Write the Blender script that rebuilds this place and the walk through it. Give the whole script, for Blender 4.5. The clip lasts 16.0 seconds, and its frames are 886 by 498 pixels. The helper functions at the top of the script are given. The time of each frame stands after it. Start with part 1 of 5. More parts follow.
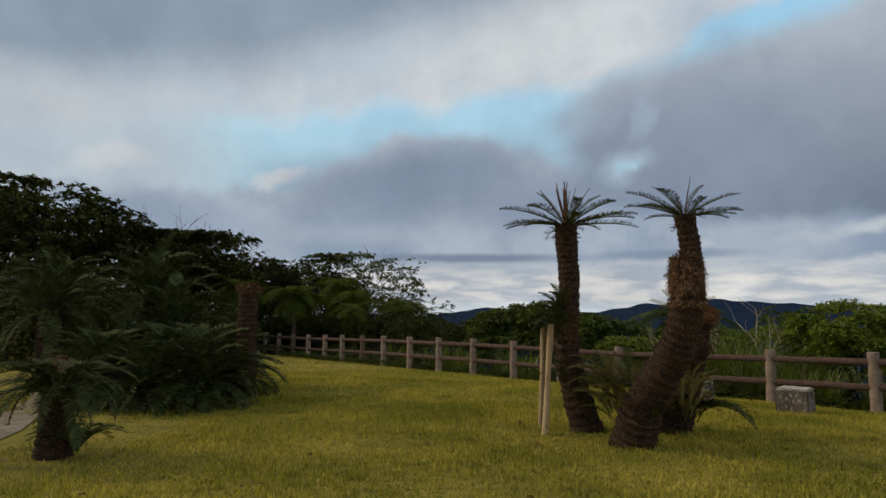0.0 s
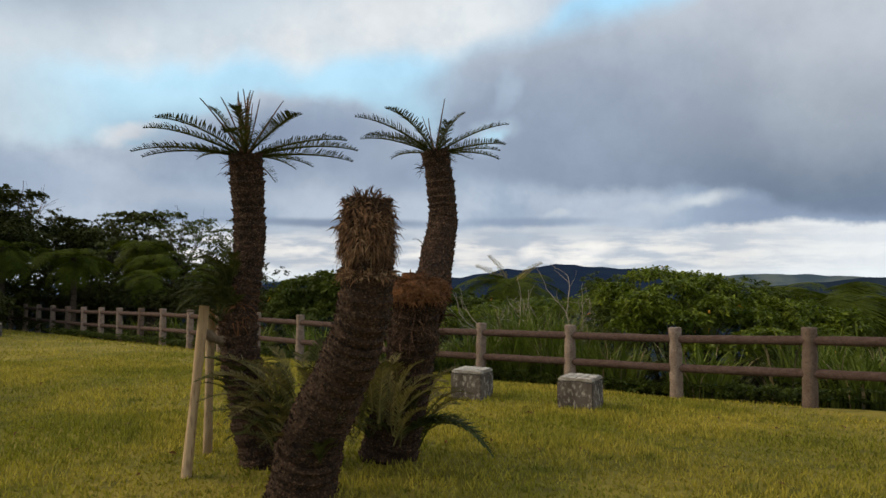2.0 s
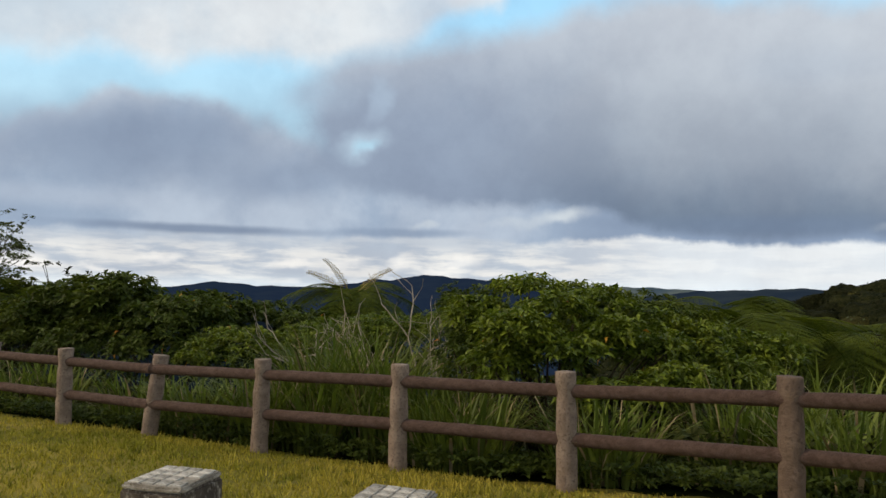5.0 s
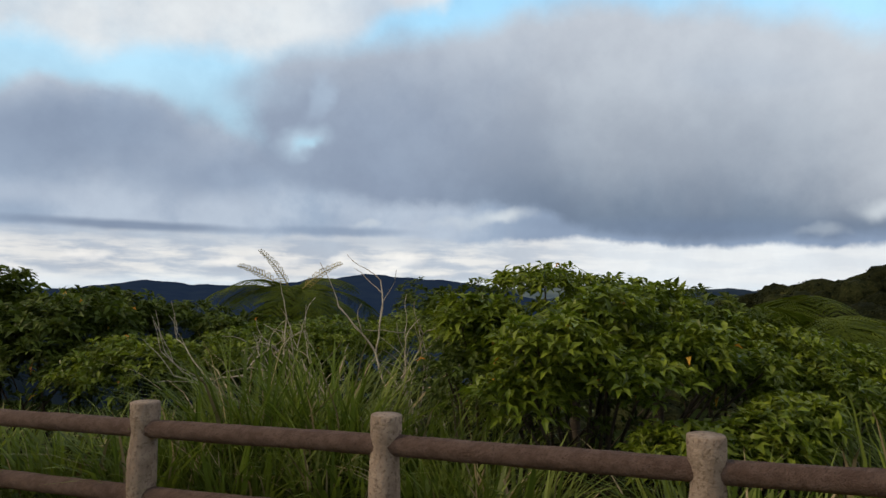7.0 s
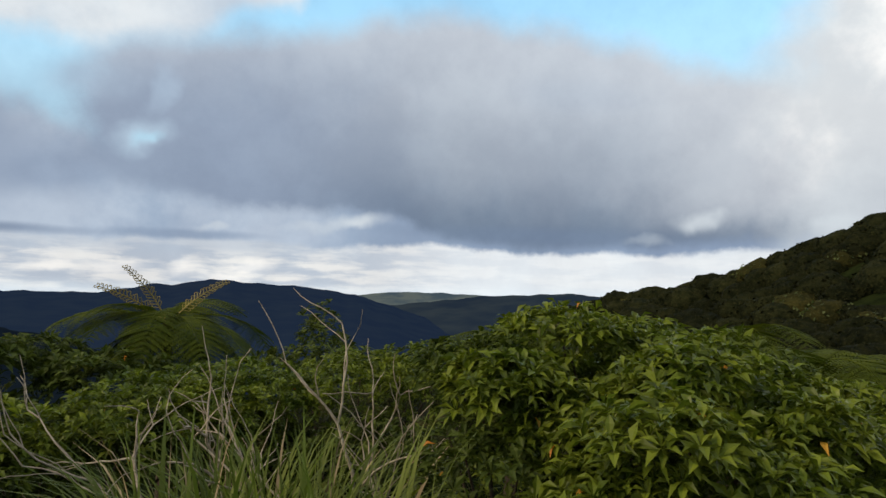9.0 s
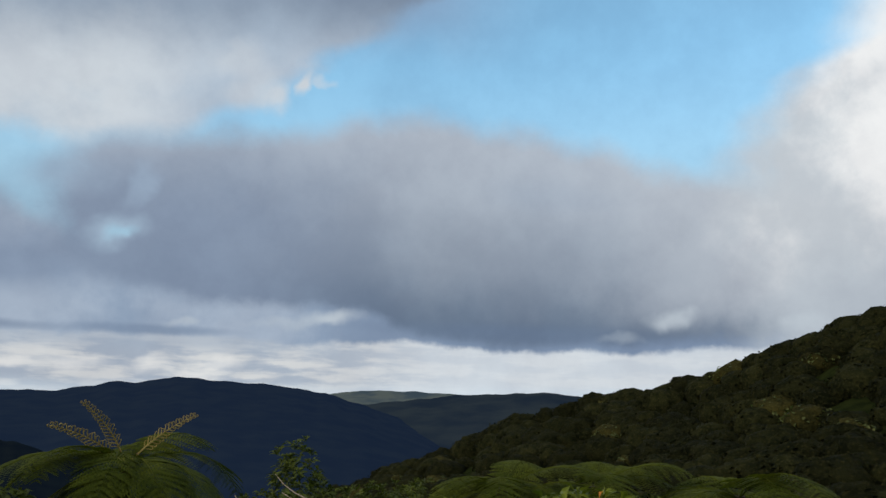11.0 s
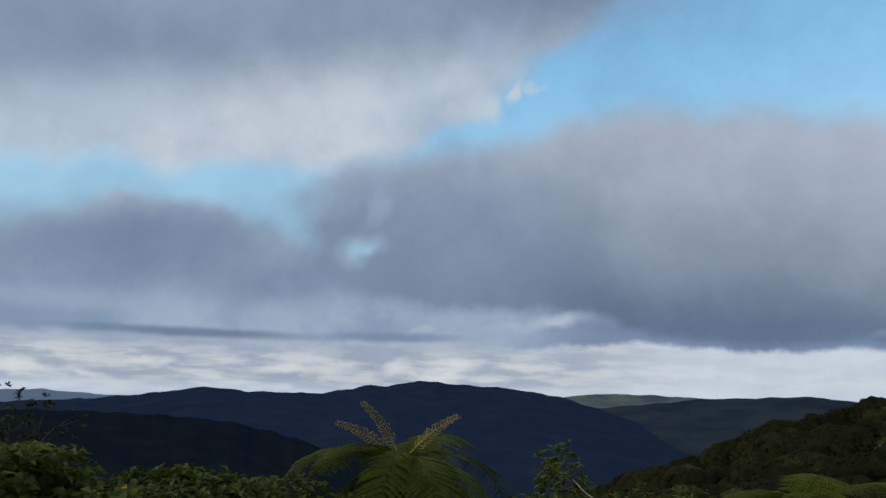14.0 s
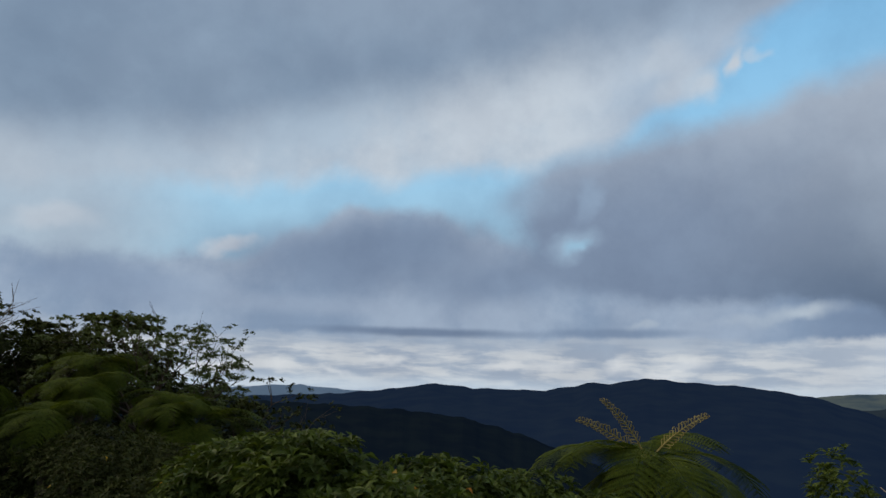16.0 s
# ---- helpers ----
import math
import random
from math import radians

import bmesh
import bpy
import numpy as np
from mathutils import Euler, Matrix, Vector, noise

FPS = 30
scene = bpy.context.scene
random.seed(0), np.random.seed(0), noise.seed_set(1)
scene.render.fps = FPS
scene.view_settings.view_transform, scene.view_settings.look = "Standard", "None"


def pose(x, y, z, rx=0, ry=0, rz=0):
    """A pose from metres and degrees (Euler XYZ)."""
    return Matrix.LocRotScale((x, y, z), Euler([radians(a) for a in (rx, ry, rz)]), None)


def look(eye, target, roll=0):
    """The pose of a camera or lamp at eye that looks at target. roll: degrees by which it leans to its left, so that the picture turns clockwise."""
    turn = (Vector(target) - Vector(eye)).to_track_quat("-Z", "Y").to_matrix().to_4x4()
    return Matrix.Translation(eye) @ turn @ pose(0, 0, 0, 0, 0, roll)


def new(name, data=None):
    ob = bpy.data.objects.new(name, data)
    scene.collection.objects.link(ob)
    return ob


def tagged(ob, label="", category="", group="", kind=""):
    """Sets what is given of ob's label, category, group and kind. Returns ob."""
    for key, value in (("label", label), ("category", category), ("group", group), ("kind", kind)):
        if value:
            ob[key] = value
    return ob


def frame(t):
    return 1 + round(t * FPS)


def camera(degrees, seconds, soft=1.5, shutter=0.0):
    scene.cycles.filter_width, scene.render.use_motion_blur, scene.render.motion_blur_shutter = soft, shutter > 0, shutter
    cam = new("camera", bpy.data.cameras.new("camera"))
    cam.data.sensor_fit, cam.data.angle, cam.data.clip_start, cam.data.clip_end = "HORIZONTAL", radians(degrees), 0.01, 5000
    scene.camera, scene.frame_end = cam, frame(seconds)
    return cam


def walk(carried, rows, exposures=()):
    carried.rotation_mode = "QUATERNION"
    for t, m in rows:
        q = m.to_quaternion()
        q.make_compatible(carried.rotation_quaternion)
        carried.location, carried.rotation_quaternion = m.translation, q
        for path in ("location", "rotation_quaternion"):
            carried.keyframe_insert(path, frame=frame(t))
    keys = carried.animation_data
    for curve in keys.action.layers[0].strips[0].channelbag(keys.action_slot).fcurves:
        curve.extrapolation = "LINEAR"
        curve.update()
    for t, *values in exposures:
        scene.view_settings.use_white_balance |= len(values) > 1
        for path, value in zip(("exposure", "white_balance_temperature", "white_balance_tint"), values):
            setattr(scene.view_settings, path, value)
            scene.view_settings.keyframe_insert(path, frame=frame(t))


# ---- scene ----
cam = camera(69.2, 16.0)
PATH = [
    (0, (0.444, -0.702, 1.022), (0.327, 1.284, 1.224), 0.5),
    (0.5, (0.868, -0.059, 1.026), (0.778, 1.936, 1.144), 0.4),
    (1, (1.316, 0.561, 1.05), (1.338, 2.558, 1.144), 0.3),
    (1.5, (1.78, 1.187, 1.071), (1.833, 3.184, 1.165), 0.3),
    (2, (2.271, 1.769, 1.113), (2.564, 3.745, 1.211), 0.3),
    (2.5, (2.675, 2.394, 1.121), (2.998, 4.365, 1.224), 0.3),
    (3, (3.034, 3.036, 1.126), (3.379, 5.003, 1.23), 0.5),
    (3.5, (3.331, 3.678, 1.155), (3.728, 5.635, 1.259), 0.4),
    (4, (3.567, 4.269, 1.166), (4.05, 6.207, 1.278), 0.4),
    (4.2, (3.66, 4.498, 1.146), (4.234, 6.411, 1.262), 0.3),
    (6.3, (4.398, 7.254, 1.123), (5.137, 9.108, 1.259), 0.8),
    (6.5, (4.456, 7.504, 1.126), (5.217, 9.349, 1.255), 0.7),
    (7, (4.497, 8.189, 1.101), (5.349, 9.993, 1.235), 0.9),
    (7.5, (4.507, 8.801, 1.107), (5.426, 10.572, 1.248), 1.0),
    (8, (4.524, 9.413, 1.098), (5.7, 11.024, 1.246), 0.7),
    (8.5, (4.421, 9.937, 1.115), (5.655, 11.503, 1.268), 0.6),
    (9, (4.292, 10.268, 1.425), (5.526, 11.834, 1.583), 0.7),
    (9.5, (4.305, 10.359, 1.663), (5.55, 11.915, 1.826), 0.6),
    (10, (4.359, 10.59, 1.921), (5.608, 12.108, 2.286), 0.6),
    (10.2, (4.36, 10.65, 1.965), (5.609, 12.155, 2.376), 0.6),
    (12.3, (4.331, 10.801, 2.073), (5.594, 12.277, 2.548), 0.8),
    (12.5, (4.321, 10.85, 2.07), (5.529, 12.371, 2.547), 0.9),
    (13, (4.274, 11.043, 2.047), (5.316, 12.684, 2.52), 0.9),
    (13.5, (4.175, 11.141, 2.037), (5.028, 12.89, 2.499), 0.9),
    (14, (4.144, 11.171, 2.031), (4.818, 12.998, 2.485), 1.1),
    (14.5, (4.075, 11.223, 2.021), (4.568, 13.109, 2.467), 1.3),
    (15, (4.022, 11.268, 2.015), (4.379, 13.185, 2.458), 1.4),
    (15.5, (3.978, 11.185, 2.004), (4.162, 13.128, 2.441), 1.6),
    (16, (3.859, 11.162, 2.001), (3.891, 13.115, 2.432), 1.7),
]
walk(cam, [(t, look(eye, target, roll)) for t, eye, target, roll in PATH],
     exposures=((0, 0.02, 6600, 10), (2.0, 0.35, 6600, 10), (9.0, 0.35, 6550, 10), (10.0, 0.2, 6500, 10), (12.3, -0.12, 6050, 9), (16, -0.12, 6000, 9)))


# ---- light ----
SUN_AZ, SUN_EL = -80.0, 33.0


class Nodes:
    """Short hand for building node trees."""

    def __init__(self, tree):
        self.t = tree
        tree.nodes.clear()


    def math(self, op, a, b=0.0, c=0.0, clamp=False):
        n = self.t.nodes.new("ShaderNodeMath")
        n.operation, n.use_clamp = op, clamp
        for i, v in enumerate((a, b, c)):
            if isinstance(v, (int, float)):
                n.inputs[i].default_value = v
            else:
                self.t.links.new(v, n.inputs[i])
        return n.outputs[0]

    def mix(self, f, a, b, blend="MIX"):
        n = self.t.nodes.new("ShaderNodeMixRGB")
        n.blend_type = blend
        for i, v in enumerate((f, a, b)):
            if isinstance(v, (int, float)):
                n.inputs[i].default_value = v
            elif isinstance(v, tuple):
                n.inputs[i].default_value = (*v[:3], 1)
            else:
                self.t.links.new(v, n.inputs[i])
        return n.outputs[0]

    def noise(self, vec, scale, detail=3.0, rough=0.55):
        n = self.t.nodes.new("ShaderNodeTexNoise")
        n.inputs["Scale"].default_value, n.inputs["Detail"].default_value, n.inputs["Roughness"].default_value = scale, detail, rough
        if vec is not None:
            self.t.links.new(vec, n.inputs["Vector"])
        return n

    def ramp(self, fac, lo, hi, a=0.0, b=1.0, smooth=True):
        n = self.t.nodes.new("ShaderNodeMapRange")
        n.interpolation_type = "SMOOTHSTEP" if smooth else "LINEAR"
        self.t.links.new(fac, n.inputs[0])
        for i, v in enumerate((lo, hi, a, b)):
            n.inputs[1 + i].default_value = v
        return n.outputs[0]


world = bpy.data.worlds.new("sky")
scene.world = world
world.use_nodes = True
w = Nodes(world.node_tree)
co = w.t.nodes.new("ShaderNodeTexCoord").outputs["Generated"]
sep = w.t.nodes.new("ShaderNodeSeparateXYZ")
w.t.links.new(co, sep.inputs[0])
azimuth = w.math("MULTIPLY", w.math("ARCTAN2", sep.outputs[0], sep.outputs[1]), 57.2958)
height = w.math("MULTIPLY", w.math("ARCSINE", sep.outputs[2]), 57.2958)
flat = w.t.nodes.new("ShaderNodeCombineXYZ")
w.t.links.new(azimuth, flat.inputs[0])
w.t.links.new(height, flat.inputs[1])


def warp(vec, scale, amount, squash=1.0):
    """The vector pushed about by noise, for ragged cloud edges."""
    n = w.noise(co, scale, 3.5, 0.52)
    sub = w.t.nodes.new("ShaderNodeVectorMath")
    sub.operation = "SUBTRACT"
    sub.inputs[1].default_value = (0.5, 0.5, 0.5)
    w.t.links.new(n.outputs["Color"], sub.inputs[0])
    mul = w.t.nodes.new("ShaderNodeVectorMath")
    mul.operation = "MULTIPLY"
    mul.inputs[1].default_value = (amount, amount * squash, 0)
    w.t.links.new(sub.outputs[0], mul.inputs[0])
    add = w.t.nodes.new("ShaderNodeVectorMath")
    w.t.links.new(vec, add.inputs[0])
    w.t.links.new(mul.outputs[0], add.inputs[1])
    return add.outputs[0]


def profile(x, knots):
    """A smooth line through (x, value) knots."""
    total = knots[0][1]
    for (a, va), (b, vb) in zip(knots, knots[1:]):
        total = w.math("ADD", total, w.ramp(x, a, b, 0.0, vb - va))
    return total


def shifted(value, grain, amount):
    """A bearing or height pushed about by noise, for ragged edges."""
    return w.math("MULTIPLY_ADD", w.math("SUBTRACT", grain, 0.5), amount, value)


def above(value, line, lo, hi, cover=1.0):
    return w.ramp(w.math("SUBTRACT", value, line), lo, hi, 0.0, cover)


def both(a, b):
    return w.math("MULTIPLY", a, b)


rough_sky = warp(flat.outputs[0], 6.0, 7.0, 0.7)
wispy_sky = warp(flat.outputs[0], 15.0, 4.2, 0.7)
calm_sky = warp(flat.outputs[0], 12.0, 2.5, 0.15)
billow = w.noise(co, 5.0, 6.0, 0.58).outputs["Fac"]
puff = w.noise(co, 13.0, 6.0, 0.6).outputs["Fac"]
drift = w.noise(co, 2.6, 4.0, 0.5).outputs["Fac"]
soft_el = shifted(shifted(height, billow, 6.0), puff, 2.0)
crisp_el = shifted(shifted(height, billow, 3.0), puff, 2.4)
soft_az = shifted(shifted(azimuth, drift, 8.0), puff, 5.0)
sky_tex = w.t.nodes.new("ShaderNodeTexSky")
sky_tex.sky_type, sky_tex.sun_disc = "NISHITA", False
sky_tex.sun_elevation, sky_tex.sun_rotation = radians(SUN_EL), radians(SUN_AZ)
blue = w.mix(1.0, sky_tex.outputs[0], (0.235, 0.295, 0.255), "MULTIPLY")
blue = w.mix(w.ramp(height, 11.0, 31.0, 0.9, 0.0), blue, (0.33, 0.47, 0.58))


def cloud(under, az, el, half_w, half_h, turn, colour, soft=0.6, cover=1.0, vec=None):
    """One bank of cloud laid over what lies under it."""
    m = w.t.nodes.new("ShaderNodeMapping")
    m.vector_type = "TEXTURE"
    m.inputs[1].default_value = (az, el, 0)
    m.inputs[2].default_value = (0, 0, radians(turn))
    m.inputs[3].default_value = (half_w, half_h, 1)
    w.t.links.new(vec or rough_sky, m.inputs[0])
    g = w.t.nodes.new("ShaderNodeTexGradient")
    g.gradient_type = "SPHERICAL"
    w.t.links.new(m.outputs[0], g.inputs[0])
    return w.mix(w.ramp(g.outputs[1], 0.0, soft, 0.0, cover), under, colour)


PALE, LIGHT = (0.51, 0.56, 0.60), (0.60, 0.63, 0.655)
WHITE, HAZE = (0.74, 0.735, 0.73), (0.36, 0.56, 0.69)
# thin violet veil high in the blue
sky = w.mix(both(above(soft_el, 28.0, 0.0, 7.0, 0.75), w.ramp(soft_az, 52.0, 30.0)), blue, (0.30, 0.37, 0.50))
# the wide cover to the west: a bright ragged rim below, a grey roof above
rim_line = profile(azimuth, ((-60, 11.0), (-34, 13.5), (-26, 15.2), (-18, 16.0), (-13, 17.0), (-9, 18.4), (-4, 18.0), (2, 19.0), (9, 19.4), (15, 20.6), (21, 23.2)))
east_end = profile(height, ((20.0, 19.0), (23.5, 21.5), (25.5, 25.0), (28.5, 28.0), (32.0, 34.0), (38.0, 46.0)))
roof_line = profile(azimuth, ((-60, 16.0), (-34, 17.5), (-22, 19.5), (-14, 22.0), (-5, 25.0), (5, 28.0), (14, 29.5), (30, 31.0)))
rim_tint = w.mix(w.ramp(billow, 0.36, 0.64), (0.45, 0.515, 0.58), LIGHT)
rim_tint = w.mix(w.ramp(azimuth, 10.0, 22.0, 0.0, 0.6), rim_tint, (0.40, 0.475, 0.57))
roof_tint = w.mix(w.ramp(drift, 0.35, 0.65), (0.21, 0.265, 0.345), (0.28, 0.34, 0.42))
cover_tint = w.mix(above(soft_el, roof_line, -3.0, 3.5), rim_tint, roof_tint)
cover_mask = both(above(crisp_el, rim_line, -1.0, 1.6, 0.96), w.ramp(w.math("SUBTRACT", east_end, soft_az), -1.5, 3.0))
sky = w.mix(cover_mask, sky, cover_tint)
# torn scraps at the cover's eastern end
for az, el, a, b, turn, f in ((22.5, 26.0, 3.6, 2.6, 30, 0.55), (24.6, 25.3, 2.2, 1.9, 50, 0.8), (20.5, 28.0, 4.0, 1.8, 20, 0.5), (27.4, 26.8, 1.5, 1.0, 65, 0.95), (28.8, 27.3, 0.9, 0.6, 0, 0.5)):
    sky = cloud(sky, az, el, a, b, turn, LIGHT, 0.8, f, wispy_sky)
# pale veil over the western blue
sky = w.mix(both(w.ramp(soft_az, -16.0, -30.0, 0.0, 0.8), w.ramp(height, 20.0, 14.0)), sky, (0.46, 0.51, 0.56))
# the low western bank, with its hump
bank_top = profile(azimuth, ((-60, 9.0), (-30, 9.6), (-18, 11.0), (-12, 13.6), (-7, 16.0), (0, 15.7), (4, 14.4), (8, 13.0), (10.5, 11.2), (14, 11.0), (40, 9.5), (60, 8.0), (90, 6.0)))
bank_tint = w.mix(w.ramp(billow, 0.38, 0.62), (0.26, 0.33, 0.435), (0.38, 0.445, 0.535))
bank_tint = w.mix(w.ramp(azimuth, 22.0, 44.0), bank_tint, (0.21, 0.275, 0.385))
bank_tint = w.mix(above(soft_el, bank_top, -2.2, 0.5, 0.35), bank_tint, PALE)
sky = w.mix(above(crisp_el, bank_top, 0.7, -1.0), sky, bank_tint)
sky = cloud(sky, -18, 11.3, 3.0, 1.1, 12, WHITE, 0.8, 0.85, wispy_sky)
sky = cloud(sky, -31, 12.0, 4.0, 1.6, 5, LIGHT, 0.8, 0.7, wispy_sky)
sky = cloud(sky, -6, 11.8, 17, 5.0, 4, (0.205, 0.26, 0.355), 0.8, 0.95)
sky = cloud(sky, 7, 9.6, 12, 3.4, 4, (0.22, 0.28, 0.38), 0.8, 0.85)
sky = cloud(sky, -12, 7.0, 20, 1.4, 0, (0.36, 0.42, 0.51), 0.9, 0.6, calm_sky)
sky = cloud(sky, -25, 7.6, 12, 2.6, 0, (0.28, 0.345, 0.45), 0.9, 0.7)
# the great cloud with its dark foot
top_line = profile(azimuth, ((5, 17.6), (9, 19.8), (14, 21.2), (19, 21.6), (23, 22.0), (28, 23.3), (33, 24.3), (40, 24.9), (47, 23.8), (54, 22.0), (60, 19.8), (64, 18.0), (72, 15.0)))
foot_line = profile(azimuth, ((8, 10.5), (16, 8.6), (22, 7.9), (33, 7.3), (39, 5.7), (49, 4.9), (58, 4.5), (68, 5.0), (80, 6.5)))
depth = w.math("DIVIDE", w.math("SUBTRACT", soft_el, foot_line), w.math("SUBTRACT", top_line, foot_line))
great_tint = w.mix(w.ramp(depth, 0.0, 0.38), (0.135, 0.18, 0.25), (0.26, 0.305, 0.37))
great_tint = w.mix(w.ramp(depth, 0.25, 0.95), great_tint, (0.425, 0.47, 0.53))
great_tint = w.mix(both(w.ramp(soft_az, 40.0, 20.0, 0.0, 0.9), w.ramp(depth, 1.1, 0.45, 0.35, 1.0)), great_tint, (0.225, 0.28, 0.375))
great_tint = w.mix(both(w.ramp(soft_az, 50.0, 68.0, 0.0, 0.7), w.ramp(depth, -0.1, 0.3)), great_tint, (0.47, 0.50, 0.54))
great_mask = both(both(above(crisp_el, top_line, 1.3, -1.9), above(crisp_el, foot_line, -0.8, 0.7)), w.ramp(soft_az, 5.0, 10.0))
sky = w.mix(great_mask, sky, great_tint)
sky = cloud(sky, 50, 18.0, 8, 2.2, -8, (0.36, 0.415, 0.49), 0.9, 0.5)
# gaps of blue between the two
sky = cloud(sky, 12.6, 12.9, 3.4, 1.8, 20, (0.37, 0.48, 0.585), 0.9, 0.8, wispy_sky)
sky = cloud(sky, 12.9, 12.7, 1.7, 0.9, 10, HAZE, 0.9, 0.75, wispy_sky)
sky = cloud(sky, 14.2, 16.8, 3.0, 1.3, 60, (0.33, 0.42, 0.53), 0.9, 0.6, wispy_sky)
sky = cloud(sky, 8.5, 17.0, 4.5, 2.6, 10, (0.32, 0.40, 0.50), 0.9, 0.6)
# the bright cloud to the east
east_line = profile(height, ((3.0, 66.0), (10.0, 67.0), (15.0, 65.0), (19.0, 65.0), (22.0, 67.5), (25.0, 71.0), (27.0, 75.5), (35.0, 82.0)))
east_tint = w.mix(w.ramp(soft_el, 15.0, 6.0), w.mix(w.ramp(billow, 0.38, 0.6), (0.58, 0.61, 0.63), (0.86, 0.845, 0.82)), (0.47, 0.51, 0.55))
sky = w.mix(above(soft_az, east_line, -3.0, 4.5, 0.97), sky, east_tint)
# light openings below the dark foot
for az, el, a, b, f in ((31, 6.7, 3.6, 1.0, 0.85), (60.5, 6.9, 2.6, 1.2, 0.75), (56, 5.2, 2.0, 0.9, 0.6), (70, 6.0, 2.2, 1.3, 0.7), (18.5, 5.9, 1.8, 0.5, 0.5), (27, 6.2, 5.0, 0.6, 0.35)):
    sky = cloud(sky, az, el, a, b, 4, PALE, 0.9, f, wispy_sky)
# rows of far white cloud above the hills
row_co = w.t.nodes.new("ShaderNodeMapping")
row_co.inputs[3].default_value = (0.17, 1.0, 1)
w.t.links.new(warp(flat.outputs[0], 18.0, 2.2, 0.28), row_co.inputs[0])
rows_noise = w.noise(row_co.outputs[0], 1.0, 5.0, 0.55).outputs["Fac"]
row = w.mix(w.ramp(rows_noise, 0.38, 0.62), (0.38, 0.43, 0.50), (0.63, 0.635, 0.63))
row = w.mix(w.ramp(azimuth, 26.0, 44.0, 0.0, 0.75), row, (0.66, 0.70, 0.73))
row = w.mix(both(above(height, 3.1, 0.0, 1.2, 0.7), w.ramp(azimuth, 36.0, 22.0)), row, (0.36, 0.42, 0.50))
low_line = profile(azimuth, ((-40, 4.4), (0, 4.7), (22, 4.9), (28, 4.5), (38, 4.9), (48, 4.2), (58, 3.9), (66, 4.3)))
sky = w.mix(above(shifted(height, puff, 2.2), low_line, 0.35, -0.35), sky, row)
sky = cloud(sky, -1, 5.0, 14, 0.6, 0, (0.17, 0.22, 0.31), 0.8, 0.9, calm_sky)
sky = cloud(sky, 16, 5.2, 9, 0.6, 0, (0.20, 0.26, 0.36), 0.8, 0.7, calm_sky)
sky = cloud(sky, 48, 5.6, 18, 1.3, -2, (0.14, 0.19, 0.275), 0.9, 0.8, calm_sky)
for az, el, a, b in ((-18, 1.4, 3.0, 0.8), (-13, 1.8, 2.2, 0.9), (-8, 1.5, 1.6, 0.5), (-4, 2.6, 2.4, 0.6), (7, 2.2, 3.0, 0.6), (11, 2.6, 2.6, 0.9), (16, 2.5, 2.6, 0.8), (22, 2.6, 3.0, 0.7), (20, 1.9, 4.0, 0.5)):
    sky = cloud(sky, az, el, a, b, 0, (0.80, 0.785, 0.75), 0.9, 0.6, wispy_sky)
sky = w.mix(w.ramp(height, 1.6, 0.2, 0.0, 0.6), sky, (0.60, 0.68, 0.74))
# unseen cloud cover overhead, added to dim the sky's light and make it less blue
over = w.math("ADD", height, w.math("MULTIPLY", w.noise(co, 3.0, 4.0).outputs["Fac"], 14.0))
sky = w.mix(w.ramp(over, 43.0, 56.0, 0.0, 0.92), sky, (0.25, 0.25, 0.24))
# soft mottling inside the clouds
mottle = w.noise(co, 8.0, 6.0, 0.62).outputs["Fac"]
sky = w.mix(1.0, sky, w.mix(w.ramp(mottle, 0.3, 0.7), (0.93, 0.93, 0.94), (1.07, 1.07, 1.06)), "MULTIPLY")
sky = w.mix(w.ramp(height, -1.0, -4.0), sky, (0.05, 0.07, 0.07))
back = w.t.nodes.new("ShaderNodeBackground")
w.t.links.new(sky, back.inputs[0])
back.inputs[1].default_value = 1.0
w.t.links.new(back.outputs[0], w.t.nodes.new("ShaderNodeOutputWorld").inputs[0])

sun = new("sun", bpy.data.lights.new("sun", "SUN"))
sun.data.energy, sun.data.angle, sun.data.color = 1.85, radians(22), (1.0, 0.80, 0.55)
a, e = radians(SUN_AZ), radians(SUN_EL)
sun.matrix_world = look((0, 0, 0), (-math.sin(a) * math.cos(e), -math.cos(a) * math.cos(e), -math.sin(e)))


